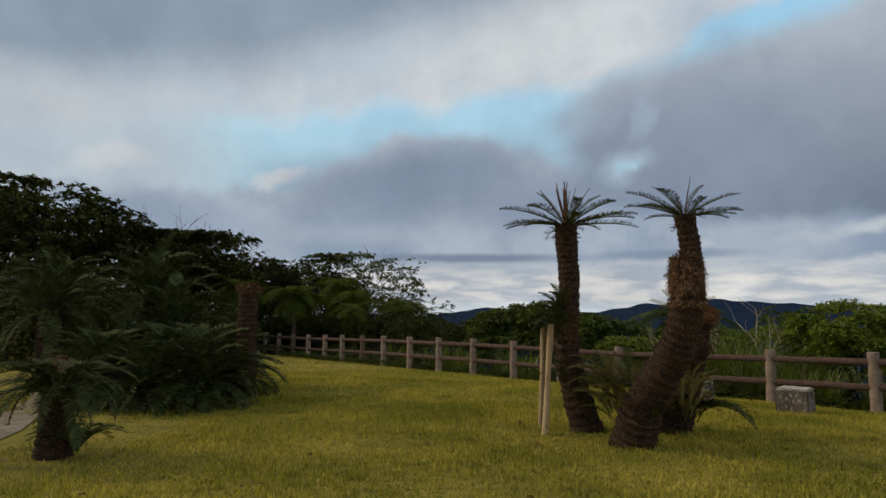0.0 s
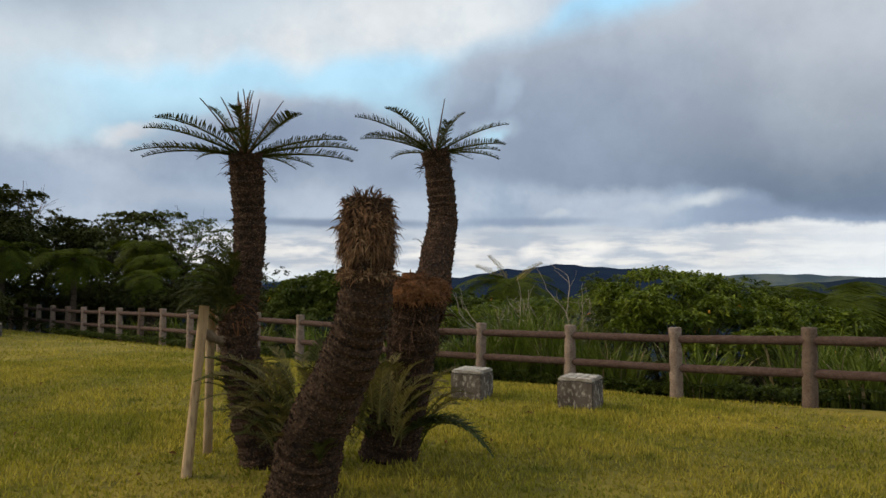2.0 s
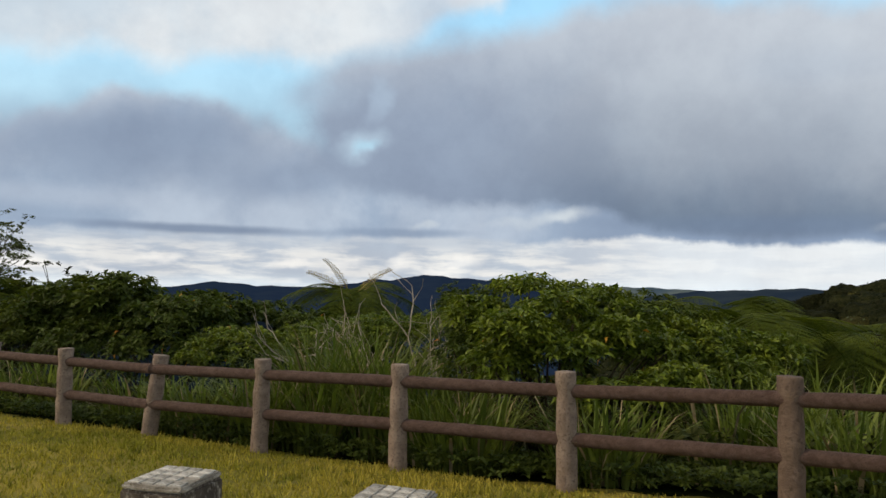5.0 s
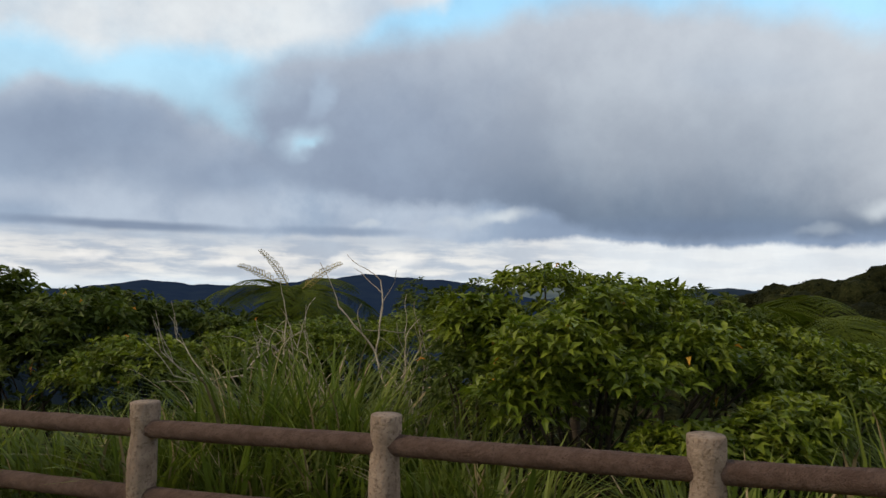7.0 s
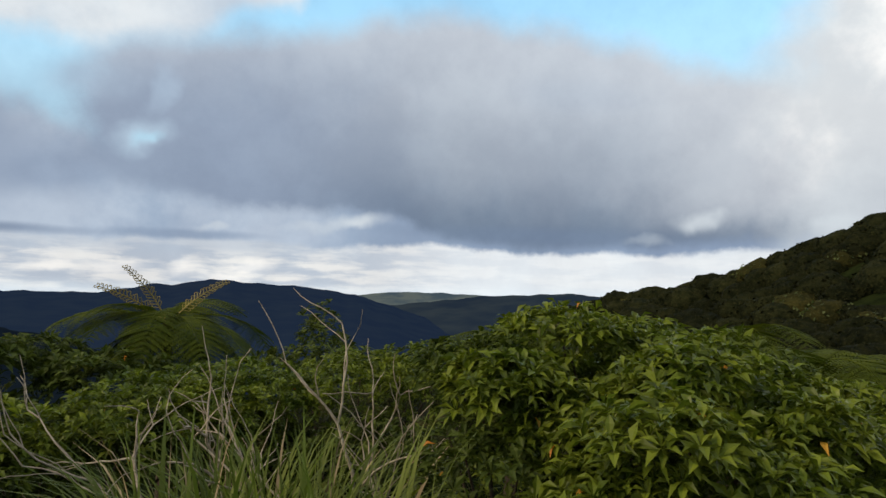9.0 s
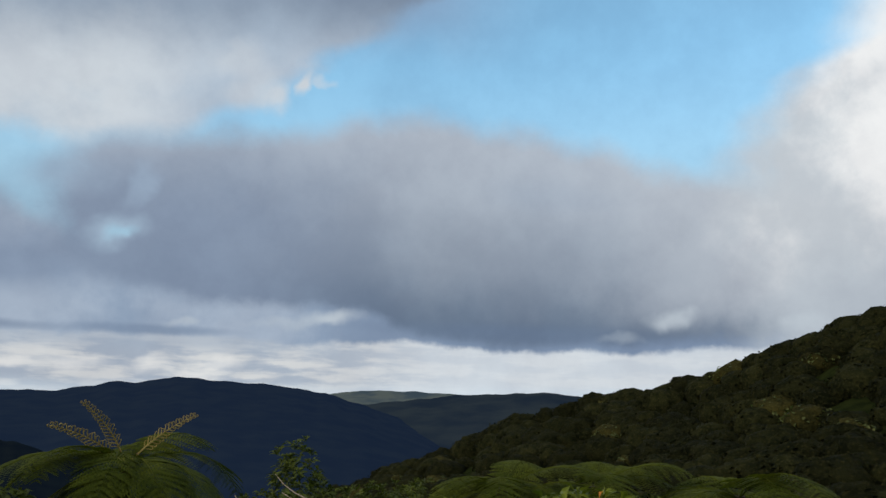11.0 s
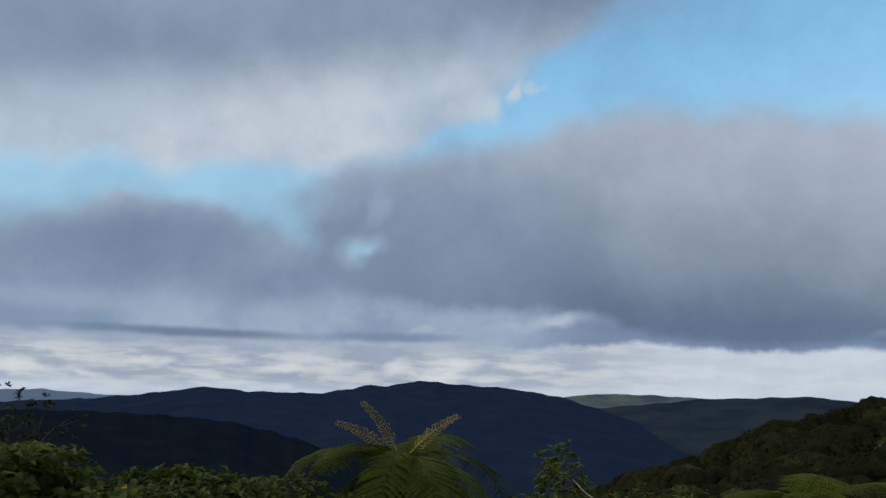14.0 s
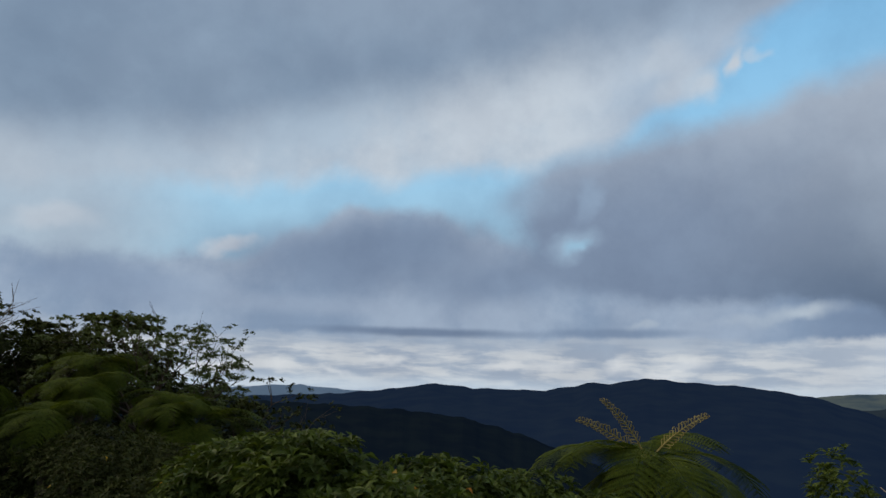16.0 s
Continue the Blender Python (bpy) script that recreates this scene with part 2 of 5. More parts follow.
# ---- materials ----
def material(name, colours, scale=8.0, rough=0.85, bump=0.0, bump_scale=40.0, vary=0.0, spec=0.3, through_light=0.0, island=False, detail=5.0, glow=None, stretch=(1, 1, 1)):
    """colours: two or three colours blended by noise; vary: brightness change from piece to piece."""
    mat = bpy.data.materials.new(name)
    mat.use_nodes = True
    n = Nodes(mat.node_tree)
    vec = n.t.nodes.new("ShaderNodeTexCoord").outputs["Object"]
    if stretch != (1, 1, 1):
        mp = n.t.nodes.new("ShaderNodeMapping")
        mp.inputs[3].default_value = stretch
        n.t.links.new(vec, mp.inputs[0])
        vec = mp.outputs[0]
    big = n.noise(vec, scale, detail).outputs["Fac"]
    col = n.mix(n.ramp(big, 0.35, 0.65), colours[0], colours[1])
    if len(colours) > 2:
        fine = n.noise(vec, scale * 5.3, 4.0).outputs["Fac"]
        col = n.mix(n.ramp(fine, 0.5, 0.72), col, colours[2])
    if vary:
        if island:
            rnd = n.t.nodes.new("ShaderNodeNewGeometry").outputs["Random Per Island"]
        else:
            rnd = n.t.nodes.new("ShaderNodeObjectInfo").outputs["Random"]
        hsv = n.t.nodes.new("ShaderNodeHueSaturation")
        n.t.links.new(col, hsv.inputs["Color"])
        n.t.links.new(n.ramp(rnd, 0, 1, 1 - vary, 1 + vary, False), hsv.inputs["Value"])
        n.t.links.new(n.ramp(rnd, 0, 1, 0.5 + vary * 0.012, 0.5 - vary * 0.012, False), hsv.inputs["Hue"])
        col = hsv.outputs[0]
    bsdf = n.t.nodes.new("ShaderNodeBsdfPrincipled")
    n.t.links.new(col, bsdf.inputs["Base Color"])
    bsdf.inputs["Roughness"].default_value = rough
    bsdf.inputs["Specular IOR Level"].default_value = spec
    # glow: emission, used to put air haze on the far ridges
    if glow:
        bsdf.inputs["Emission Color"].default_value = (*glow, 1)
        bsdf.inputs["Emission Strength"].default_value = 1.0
    if bump:
        b = n.t.nodes.new("ShaderNodeBump")
        b.inputs["Strength"].default_value = bump
        b.inputs["Distance"].default_value = 0.02 if bump_scale > 2 else 0.5
        n.t.links.new(n.noise(vec, bump_scale, 5.0, 0.65).outputs["Fac"], b.inputs["Height"])
        n.t.links.new(b.outputs[0], bsdf.inputs["Normal"])
    out = n.t.nodes.new("ShaderNodeOutputMaterial")
    shader = bsdf.outputs[0]
    if through_light:
        tr = n.t.nodes.new("ShaderNodeBsdfTranslucent")
        n.t.links.new(n.mix(1.0, col, (1.25, 1.3, 0.7), "MULTIPLY"), tr.inputs[0])
        mx = n.t.nodes.new("ShaderNodeMixShader")
        mx.inputs[0].default_value = through_light
        n.t.links.new(shader, mx.inputs[1])
        n.t.links.new(tr.outputs[0], mx.inputs[2])
        shader = mx.outputs[0]
    n.t.links.new(shader, out.inputs[0])
    return mat


M_LAWN = material("lawn_soil", ((0.18, 0.165, 0.02), (0.31, 0.25, 0.042), (0.12, 0.11, 0.018)), 0.9, 0.95, 0.6, 60)
M_BLADE = material("lawn_blades", ((0.225, 0.225, 0.025), (0.41, 0.345, 0.055), (0.15, 0.165, 0.018)), 0.7, 0.7, vary=0.45, island=True, through_light=0.25)
# near-black green without gloss, for ground seen through gaps in the plants
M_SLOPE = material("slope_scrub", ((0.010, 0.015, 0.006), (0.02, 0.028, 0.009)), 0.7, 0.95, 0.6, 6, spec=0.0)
M_POST = material("post_render", ((0.245, 0.185, 0.15), (0.35, 0.275, 0.225), (0.145, 0.105, 0.083)), 9, 0.9, 1.0, 45, vary=0.18)
M_POST_DARK = material("post_render_dark", ((0.115, 0.082, 0.064), (0.165, 0.12, 0.095), (0.085, 0.06, 0.047)), 7, 0.9, 0.8, 30)
M_RAIL = material("rail_render", ((0.088, 0.053, 0.043), (0.13, 0.085, 0.071), (0.055, 0.034, 0.028)), 6, 0.85, 1.0, 30, stretch=(1, 4, 4))
M_STOOL = material("stool_concrete", ((0.06, 0.05, 0.042), (0.125, 0.105, 0.088), (0.36, 0.34, 0.30)), 6, 0.92, 0.8, 55, stretch=(1, 1, 0.55))
M_STOOL_TOP = material("stool_top", ((0.22, 0.20, 0.17), (0.46, 0.435, 0.39), (0.15, 0.13, 0.10)), 9, 0.9, 0.5, 60)
M_STOOL_TILE = material("stool_tile", ((0.34, 0.33, 0.30), (0.60, 0.585, 0.55), (0.16, 0.14, 0.11)), 11, 0.85, 0.4, 60, vary=0.3)
M_TRUNK = material("cycad_trunk", ((0.027, 0.014, 0.009), (0.062, 0.033, 0.019), (0.19, 0.12, 0.07)), 14, 0.95, 0.8, 60, vary=0.6, island=True)
M_STRAW = material("cycad_straw", ((0.065, 0.032, 0.015), (0.185, 0.10, 0.048)), 20, 0.9, vary=0.4, island=True)
M_STRAW_PALE = material("cycad_straw_pale", ((0.15, 0.088, 0.045), (0.30, 0.20, 0.11)), 20, 0.9, vary=0.45, island=True)
M_RUST = material("cycad_wool", ((0.20, 0.085, 0.032), (0.10, 0.044, 0.02), (0.30, 0.155, 0.065)), 22, 0.95, 1.0, 60)
M_CYCAD = material("cycad_leaf", ((0.034, 0.043, 0.014), (0.064, 0.07, 0.02)), 3, 0.6, vary=0.3, island=True, spec=0.08, through_light=0.12)
M_CYCAD_OLD = material("cycad_leaf_dry", ((0.088, 0.088, 0.026), (0.16, 0.135, 0.045)), 3, 0.7, vary=0.35, island=True, through_light=0.15)
M_CYCAD_DARK = material("cycad_leaf_deep", ((0.044, 0.060, 0.024), (0.080, 0.100, 0.036)), 3, 0.7, vary=0.4, island=True, spec=0.06)
M_LEAF = material("broad_leaf", ((0.085, 0.125, 0.013), (0.15, 0.19, 0.019)), 2, 0.42, vary=0.5, island=True, spec=0.25, through_light=0.28)
M_LEAF_DULL = material("broad_leaf_dull", ((0.046, 0.070, 0.011), (0.082, 0.11, 0.016)), 1.2, 0.6, vary=0.45, island=True, spec=0.2, through_light=0.22)
M_LEAF_ORANGE = material("withered_leaf", ((0.55, 0.2, 0.03), (0.65, 0.42, 0.06)), 3, 0.5, through_light=0.3)
# tree leaves; also on some shrubs, where its dark tone stands in for shade
M_LEAF_WOOD = material("tree_leaf", ((0.031, 0.039, 0.012), (0.057, 0.066, 0.017)), 0.5, 0.6, vary=0.45, island=True, spec=0.06, through_light=0.12)
M_LEAF_PALE = material("tree_leaf_pale", ((0.06, 0.085, 0.025), (0.10, 0.125, 0.04)), 0.5, 0.6, vary=0.3, island=True, through_light=0.25)
M_FERN = material("fern_leaf", ((0.05, 0.072, 0.009), (0.086, 0.11, 0.013)), 1.5, 0.7, vary=0.3, island=True, spec=0.08, through_light=0.3)
M_FERN_TIP = material("fern_crozier", ((0.26, 0.20, 0.05), (0.36, 0.28, 0.08)), 8, 0.7, vary=0.2, island=True)
M_REED = material("reed_blade", ((0.095, 0.14, 0.024), (0.17, 0.205, 0.043)), 0.8, 0.6, vary=0.4, island=True, spec=0.25, through_light=0.3)
M_REED_DRY = material("reed_blade_dry", ((0.26, 0.2, 0.11), (0.36, 0.29, 0.17)), 3, 0.7, vary=0.3, island=True)
M_BARK = material("bark", ((0.05, 0.038, 0.028), (0.09, 0.07, 0.052)), 8, 0.95, 0.8, 30)
M_DEADWOOD = material("dead_wood", ((0.32, 0.27, 0.21), (0.48, 0.42, 0.33)), 14, 0.85, 0.4, 60)
M_TWIG = material("bare_twig", ((0.10, 0.08, 0.06), (0.15, 0.12, 0.09)), 10, 0.9)
M_STAKE = material("stake_timber", ((0.35, 0.245, 0.135), (0.46, 0.34, 0.205), (0.24, 0.165, 0.09)), 9, 0.85, 0.5, 40, stretch=(1, 1, 0.15), vary=0.15)
M_ROPE = material("palm_rope", ((0.16, 0.12, 0.08), (0.24, 0.18, 0.12)), 30, 0.95, 0.8, 80)
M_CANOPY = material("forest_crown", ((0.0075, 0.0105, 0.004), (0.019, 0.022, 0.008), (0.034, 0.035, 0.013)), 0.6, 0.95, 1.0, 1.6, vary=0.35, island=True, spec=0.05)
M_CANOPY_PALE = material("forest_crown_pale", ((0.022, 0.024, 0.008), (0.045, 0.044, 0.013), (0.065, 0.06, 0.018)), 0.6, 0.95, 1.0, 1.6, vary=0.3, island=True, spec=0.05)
# far ridges: air haze is put into bluish base colours and emission
M_RIDGE = material("ridge_forest_hazed", ((0.006, 0.009, 0.010), (0.010, 0.014, 0.013)), 0.012, 0.95, spec=0.0, glow=(0.0055, 0.0115, 0.029))
M_RIDGE_NEAR = material("spur_forest_hazed", ((0.004, 0.006, 0.006), (0.007, 0.010, 0.008)), 0.02, 0.95, spec=0.0, glow=(0.002, 0.004, 0.009))
# the lighter second colour paints patches of sunlight on this ridge
M_RIDGE_FAR = material("far_ridge_forest_hazed_lit", ((0.018, 0.026, 0.026), (0.075, 0.08, 0.05)), 0.006, 0.95, spec=0.0, glow=(0.028, 0.043, 0.06))
M_RIDGE_MID = material("mid_ridge_forest_hazed", ((0.008, 0.012, 0.014), (0.022, 0.028, 0.024)), 0.004, 0.95, spec=0.0, glow=(0.007, 0.0125, 0.024))
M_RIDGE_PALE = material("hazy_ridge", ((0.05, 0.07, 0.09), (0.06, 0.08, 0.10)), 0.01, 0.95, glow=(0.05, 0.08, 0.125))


# ---- mesh helpers ----
rng = np.random.default_rng(7)


class Soup:
    """Collects points and faces of one mesh."""

    def __init__(self):
        self.v, self.f, self.n = [], [], 0

    def put(self, pts, faces):
        pts = np.asarray(pts, float).reshape(-1, 3)
        self.v.append(pts)
        self.f.extend([tuple(int(i) + self.n for i in f) for f in faces])
        self.n += len(pts)

    def many(self, pts, faces):
        """pts (k, m, 3): k copies of one little shape with the same faces."""
        k, m, _ = pts.shape
        self.v.append(pts.reshape(-1, 3))
        base = self.n + np.arange(k)[:, None] * m
        for f in faces:
            self.f.extend(map(tuple, (base + np.asarray(f)[None, :]).tolist()))
        self.n += k * m

    def mesh(self, name, mat, smooth=False):
        me = bpy.data.meshes.new(name)
        me.from_pydata(np.concatenate(self.v).tolist(), [], self.f)
        me.materials.append(mat)
        if smooth:
            me.shade_smooth()
        me.update()
        return me


def thing(name, label, category, at, group="", kind=""):
    ob = new(name)
    ob.location = at
    return tagged(ob, label, category, group, kind)


def piece(name, me, parent, m=None, label=""):
    ob = new(name, me)
    ob.parent = parent
    if m is not None:
        ob.matrix_basis = m
    return tagged(ob, label)


def tube(soup, pts, radii, sides=7, cap=True):
    """A tapered tube along points."""
    pts = np.asarray(pts, float)
    d = np.gradient(pts, axis=0)
    d /= np.linalg.norm(d, axis=1)[:, None] + 1e-9
    ref = np.where(np.abs(d[:, 2:3]) > 0.9, [[1.0, 0, 0]], [[0, 0, 1.0]])
    u = np.cross(d, ref)
    u /= np.linalg.norm(u, axis=1)[:, None]
    v = np.cross(d, u)
    ang = np.linspace(0, 2 * math.pi, sides, endpoint=False)
    ring = np.cos(ang)[None, :, None] * u[:, None] + np.sin(ang)[None, :, None] * v[:, None]
    r = np.asarray(radii, float).reshape(len(pts), -1)[:, :, None]
    vs = pts[:, None] + ring * r
    fs = []
    for i in range(len(pts) - 1):
        for j in range(sides):
            k = (j + 1) % sides
            fs.append((i * sides + j, i * sides + k, (i + 1) * sides + k, (i + 1) * sides + j))
    if cap:
        fs.append(tuple(range(sides)))
        fs.append(tuple((len(pts) - 1) * sides + j for j in reversed(range(sides))))
    soup.put(vs, fs)


def hill(x, y):
    """The ground's height: lawn, the bank at the fence and the fall to the valley."""
    x, y = np.asarray(x, float), np.asarray(y, float)
    d = (17.25 - x - y) / math.sqrt(2)
    lawn = -0.27 - 0.28 * np.exp(-np.clip(d, 0, 40) / 1.8) - 0.012 * np.clip(y - 10, 0, 16)
    out = np.clip(-d, 0, None)
    fall = 0.22 * out + 0.25 * np.clip(out - 3, 0, 60) * 0.6
    bump = 0.015 * np.sin(x * 1.3 + 0.4 * y) * np.cos(y * 1.1 - 0.7)
    rise = 0.08 * np.clip(x - 6.6, 0, 7) * np.exp(-np.clip(d, 0, 40) / 2.5 - out / 6)
    return lawn - fall + bump + rise


def ground_at(x, y):
    return float(hill(x, y))


def unit(a):
    return a / (np.linalg.norm(a, axis=-1, keepdims=True) + 1e-9)


def leaves(soup, at, along, size, width=0.36, fold=0.12, droop=0.25, fine=False):
    """Leaves with a folded blade and drooping tip: at, along (k, 3), size (k,)."""
    k = len(at)
    along = unit(along)
    side = unit(np.cross(along, np.array([0, 0, 1.0]) + 0.35 * rng.normal(size=(k, 3))))
    up = np.cross(side, along)
    s = np.asarray(size)[:, None]
    sag = np.array([0, 0, 1.0])
    tip = at + along * s - sag * s * droop
    if not fine:
        mid = at + along * s * 0.5 + up * s * 0.06
        l = mid + side * s * width * 0.5 + up * s * fold
        r = mid - side * s * width * 0.5 + up * s * fold
        soup.many(np.stack([at, l, mid, r, tip], 1), [(0, 2, 1), (0, 3, 2), (1, 2, 4), (2, 3, 4)])
        return
    m1 = at + along * s * 0.38 + up * s * 0.03
    m2 = at + along * s * 0.72 - sag * s * droop * 0.45
    l1, r1 = m1 + side * s * width * 0.5 + up * s * fold, m1 - side * s * width * 0.5 + up * s * fold
    l2, r2 = m2 + side * s * width * 0.4 + up * s * fold * 0.7, m2 - side * s * width * 0.4 + up * s * fold * 0.7
    soup.many(np.stack([at, l1, m1, r1, l2, m2, r2, tip], 1), [(0, 2, 1), (0, 3, 2), (1, 2, 5, 4), (2, 3, 6, 5), (4, 5, 7), (5, 6, 7)])


def in_blobs(blobs, count, shell=0.5):
    """Places in the outer part of ellipsoid lobes (x, y, z, rx, ry, rz), with outward directions."""
    weights = np.array([b[3] * b[4] + b[3] * b[5] + b[4] * b[5] for b in blobs])
    pick = rng.choice(len(blobs), count, p=weights / weights.sum())
    b = np.array(blobs)[pick]
    d = unit(rng.normal(size=(count, 3)))
    d[:, 2] = np.where(rng.random(count) < 0.7, np.abs(d[:, 2]), d[:, 2])
    r = 1 - shell * rng.random(count) ** 1.6
    r = r * (1 + 0.12 * np.sin(5 * d[:, 0] + 3 * b[:, 0]) * np.sin(4 * d[:, 1] + 2 * b[:, 1]))
    return b[:, :3] + d * b[:, 3:] * r[:, None], d


def rosettes(soup, tips, out, leaf, per=8, spread=0.9, droop=0.25, width=0.36, lift=0.25, fine=False):
    """Whorls of leaves round twig tips."""
    k = len(tips)
    ang = rng.random((k, 1)) * 6.283 + np.arange(per)[None] * 2.4
    axis = unit(out * 0.6 + np.array([0, 0, 0.7]))
    u = unit(np.cross(axis, np.array([0.3, 0.5, 0.2])))
    v = np.cross(axis, u)
    flat_dir = np.cos(ang)[..., None] * u[:, None] + np.sin(ang)[..., None] * v[:, None]
    along = flat_dir * spread + axis[:, None] * (lift + 0.35 * rng.random((k, per, 1)))
    size = leaf * (0.65 + 0.55 * rng.random((k, per)))
    at = np.repeat(tips[:, None], per, 1) + axis[:, None] * (np.arange(per) * leaf * 0.05)[None, :, None]
    leaves(soup, at.reshape(-1, 3), along.reshape(-1, 3), size.ravel(), width, 0.07, droop, fine)


def branches(soup, start, aim, length, radius, depth, spread=0.6, sides=5, ends=None, kids=3, gnarl=0.12):
    """A forking branch; ends takes the tips."""
    steps = 5
    pts, p, d = [np.array(start, float)], np.array(start, float), unit(np.array(aim, float))
    for _ in range(steps):
        d = unit(d + rng.normal(size=3) * gnarl)
        p = p + d * length / steps
        pts.append(p)
    tube(soup, pts, np.linspace(radius, radius * 0.55, steps + 1), sides, False)
    if depth == 0:
        if ends is not None:
            ends.append(p)
        return
    for i in range(kids):
        j = steps if i == 0 else int(rng.integers(2, steps + 1))
        nd = unit(d + rng.normal(size=3) * spread + np.array([0, 0, 0.15]))
        branches(soup, pts[j], nd, length * (0.6 + 0.25 * rng.random()), radius * 0.55, depth - 1, spread, max(3, sides - 1), ends, kids, gnarl)


# ---- ground ----
def build_ground():
    near = np.linspace(-30, 45, 151)
    far = np.array([60, 80, 110, 150, 220, 320, 500, 800, 1300, 2200, 4500.0])
    xs = np.concatenate([-far[::-1], near, far])
    ys = np.concatenate([-far[::-1], near, far])
    gx, gy = np.meshgrid(xs, ys, indexing="ij")
    z = np.maximum(hill(gx, gy), -160)
    s = Soup()
    n = len(ys)
    faces = [(i * n + j, (i + 1) * n + j, (i + 1) * n + j + 1, i * n + j + 1) for i in range(len(xs) - 1) for j in range(n - 1)]
    s.put(np.stack([gx, gy, z], -1).reshape(-1, 3), faces)
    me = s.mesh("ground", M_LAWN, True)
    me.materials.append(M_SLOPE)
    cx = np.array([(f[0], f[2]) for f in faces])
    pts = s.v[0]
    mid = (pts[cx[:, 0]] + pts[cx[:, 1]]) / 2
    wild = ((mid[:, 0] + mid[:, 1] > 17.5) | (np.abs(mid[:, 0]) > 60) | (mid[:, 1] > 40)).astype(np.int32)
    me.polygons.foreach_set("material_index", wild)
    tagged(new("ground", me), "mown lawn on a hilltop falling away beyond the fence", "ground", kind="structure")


build_ground()


def build_lawn():
    """Short blades, thick near the line walked and thinner farther off."""
    s = Soup()
    more = np.random.default_rng(77)
    for r, x0, x1, y0, y1, count, tall in ((rng, -4, 8, 1.5, 8, 60000, 0.035), (rng, -7, 8, 7, 16, 60000, 0.045), (rng, -12, 4, 12, 26, 26000, 0.06),
                                           (more, -3, 7, 3, 9, 60000, 0.05), (more, -5, 7, 8, 14, 45000, 0.055)):
        x = r.uniform(x0, x1, count)
        y = r.uniform(y0, y1, count)
        keep = (x + y < 17.6)
        x, y = x[keep], y[keep]
        clump = 0.6 + 0.8 * (0.5 + 0.5 * np.sin(x * 2.1 + np.sin(y * 1.7)) * np.cos(y * 2.3 + x * 0.6))
        k = len(x)
        base = np.stack([x, y, hill(x, y) - 0.004], 1)
        lean = r.normal(size=(k, 3)) * 0.5
        lean[:, 2] = 1
        h = tall * clump * (0.6 + 0.8 * r.random(k))
        wdt = r.normal(size=(k, 3))
        wdt[:, 2] = 0
        wdt = unit(wdt) * (0.004 + tall * 0.08)
        s.many(np.stack([base - wdt, base + wdt, base + unit(lean) * h[:, None]], 1), [(0, 1, 2)])
    tagged(new("lawn_grass", s.mesh("lawn_grass", M_BLADE)), "short yellow-green mown lawn grass", "grass", kind="stuff")


build_lawn()


def build_litter():
    """A few dead leaves and clippings lying on the lawn."""
    s = Soup()
    k = 140
    x, y = rng.uniform(-3, 7.5, k), rng.uniform(3.5, 11, k)
    keep = x + y < 17
    x, y = x[keep], y[keep]
    k = len(x)
    a = rng.normal(size=(k, 3)) * [1, 1, 0.15]
    leaves(s, np.stack([x, y, hill(x, y) + 0.03], 1), a, 0.03 + 0.06 * rng.random(k), 0.4, 0.1, 0.05)
    tagged(new("leaf_litter", s.mesh("leaf_litter", M_RUST)), "dry brown leaves scattered on the lawn", "leaf litter", kind="stuff")


build_litter()


# ---- far hills ----
def ridge(name, crest, near, far, foot, mat, label, rough=0.10, seed=1, steps=260):
    """A wooded ridge: crest gives (bearing, elevation) in degrees, seen from the hilltop."""
    az = np.linspace(crest[0][0], crest[-1][0], steps)
    el = np.interp(az, [c[0] for c in crest], [c[1] for c in crest])
    r = np.random.default_rng(seed)
    for k in range(1, 8):
        el = el + rough / k * np.sin(az * (1.3 ** k) * 1.7 + r.uniform(0, 6.3)) * 0.5
    el = el + rough * 0.25 * r.random(steps)
    rows = 16
    s = Soup()
    pts = []
    for i in range(rows):
        f = i / (rows - 1)
        dist = near + (far - near) * f
        top = far * np.tan(np.radians(el)) + 2
        z = foot + (top - foot) * (f ** 0.8) + (np.sin(az * 1.1 + f * 5) + 0.6 * np.sin(az * 2.7 - f * 9)) * 0.008 * (far * 0.05) * (1 - f) * f * 4
        pts.append(np.stack([4 + dist * np.sin(np.radians(az)), 11 + dist * np.cos(np.radians(az)), z], 1))
    pts.append(pts[-1] * [1.1, 1.1, 0] + [0, 0, foot])
    fs = [(i * steps + j, i * steps + j + 1, (i + 1) * steps + j + 1, (i + 1) * steps + j) for i in range(rows) for j in range(steps - 1)]
    s.put(np.concatenate(pts), fs)
    tagged(new(name, s.mesh(name, mat, True)), label, "hill", kind="structure")


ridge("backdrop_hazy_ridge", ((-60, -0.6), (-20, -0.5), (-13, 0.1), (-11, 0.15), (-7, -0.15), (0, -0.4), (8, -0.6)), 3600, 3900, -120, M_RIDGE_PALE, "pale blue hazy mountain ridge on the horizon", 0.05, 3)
ridge("backdrop_lit_ridge", ((22, 0.0), (30, 0.25), (34, 0.65), (38, 0.6), (43, 0.35), (46, 0.2), (49.5, 0.1), (52, 0.0), (60, 0.0), (80, 0.2), (110, 0.4)), 2700, 3400, -160, M_RIDGE_FAR, "far wooded ridge, hazed, with sunlight painted on its green crest", 0.05, 5)
ridge("backdrop_mid_ridge", ((28, -1.2), (36, -0.3), (39.5, 0.05), (42, 0.38), (44, 0.42), (46, 0.5), (49.5, 0.66), (52, 0.4), (58, -0.4), (70, -1.0)), 1900, 2900, -170, M_RIDGE_MID, "dark wooded ridge behind the valley, blue with painted haze", 0.05, 15)
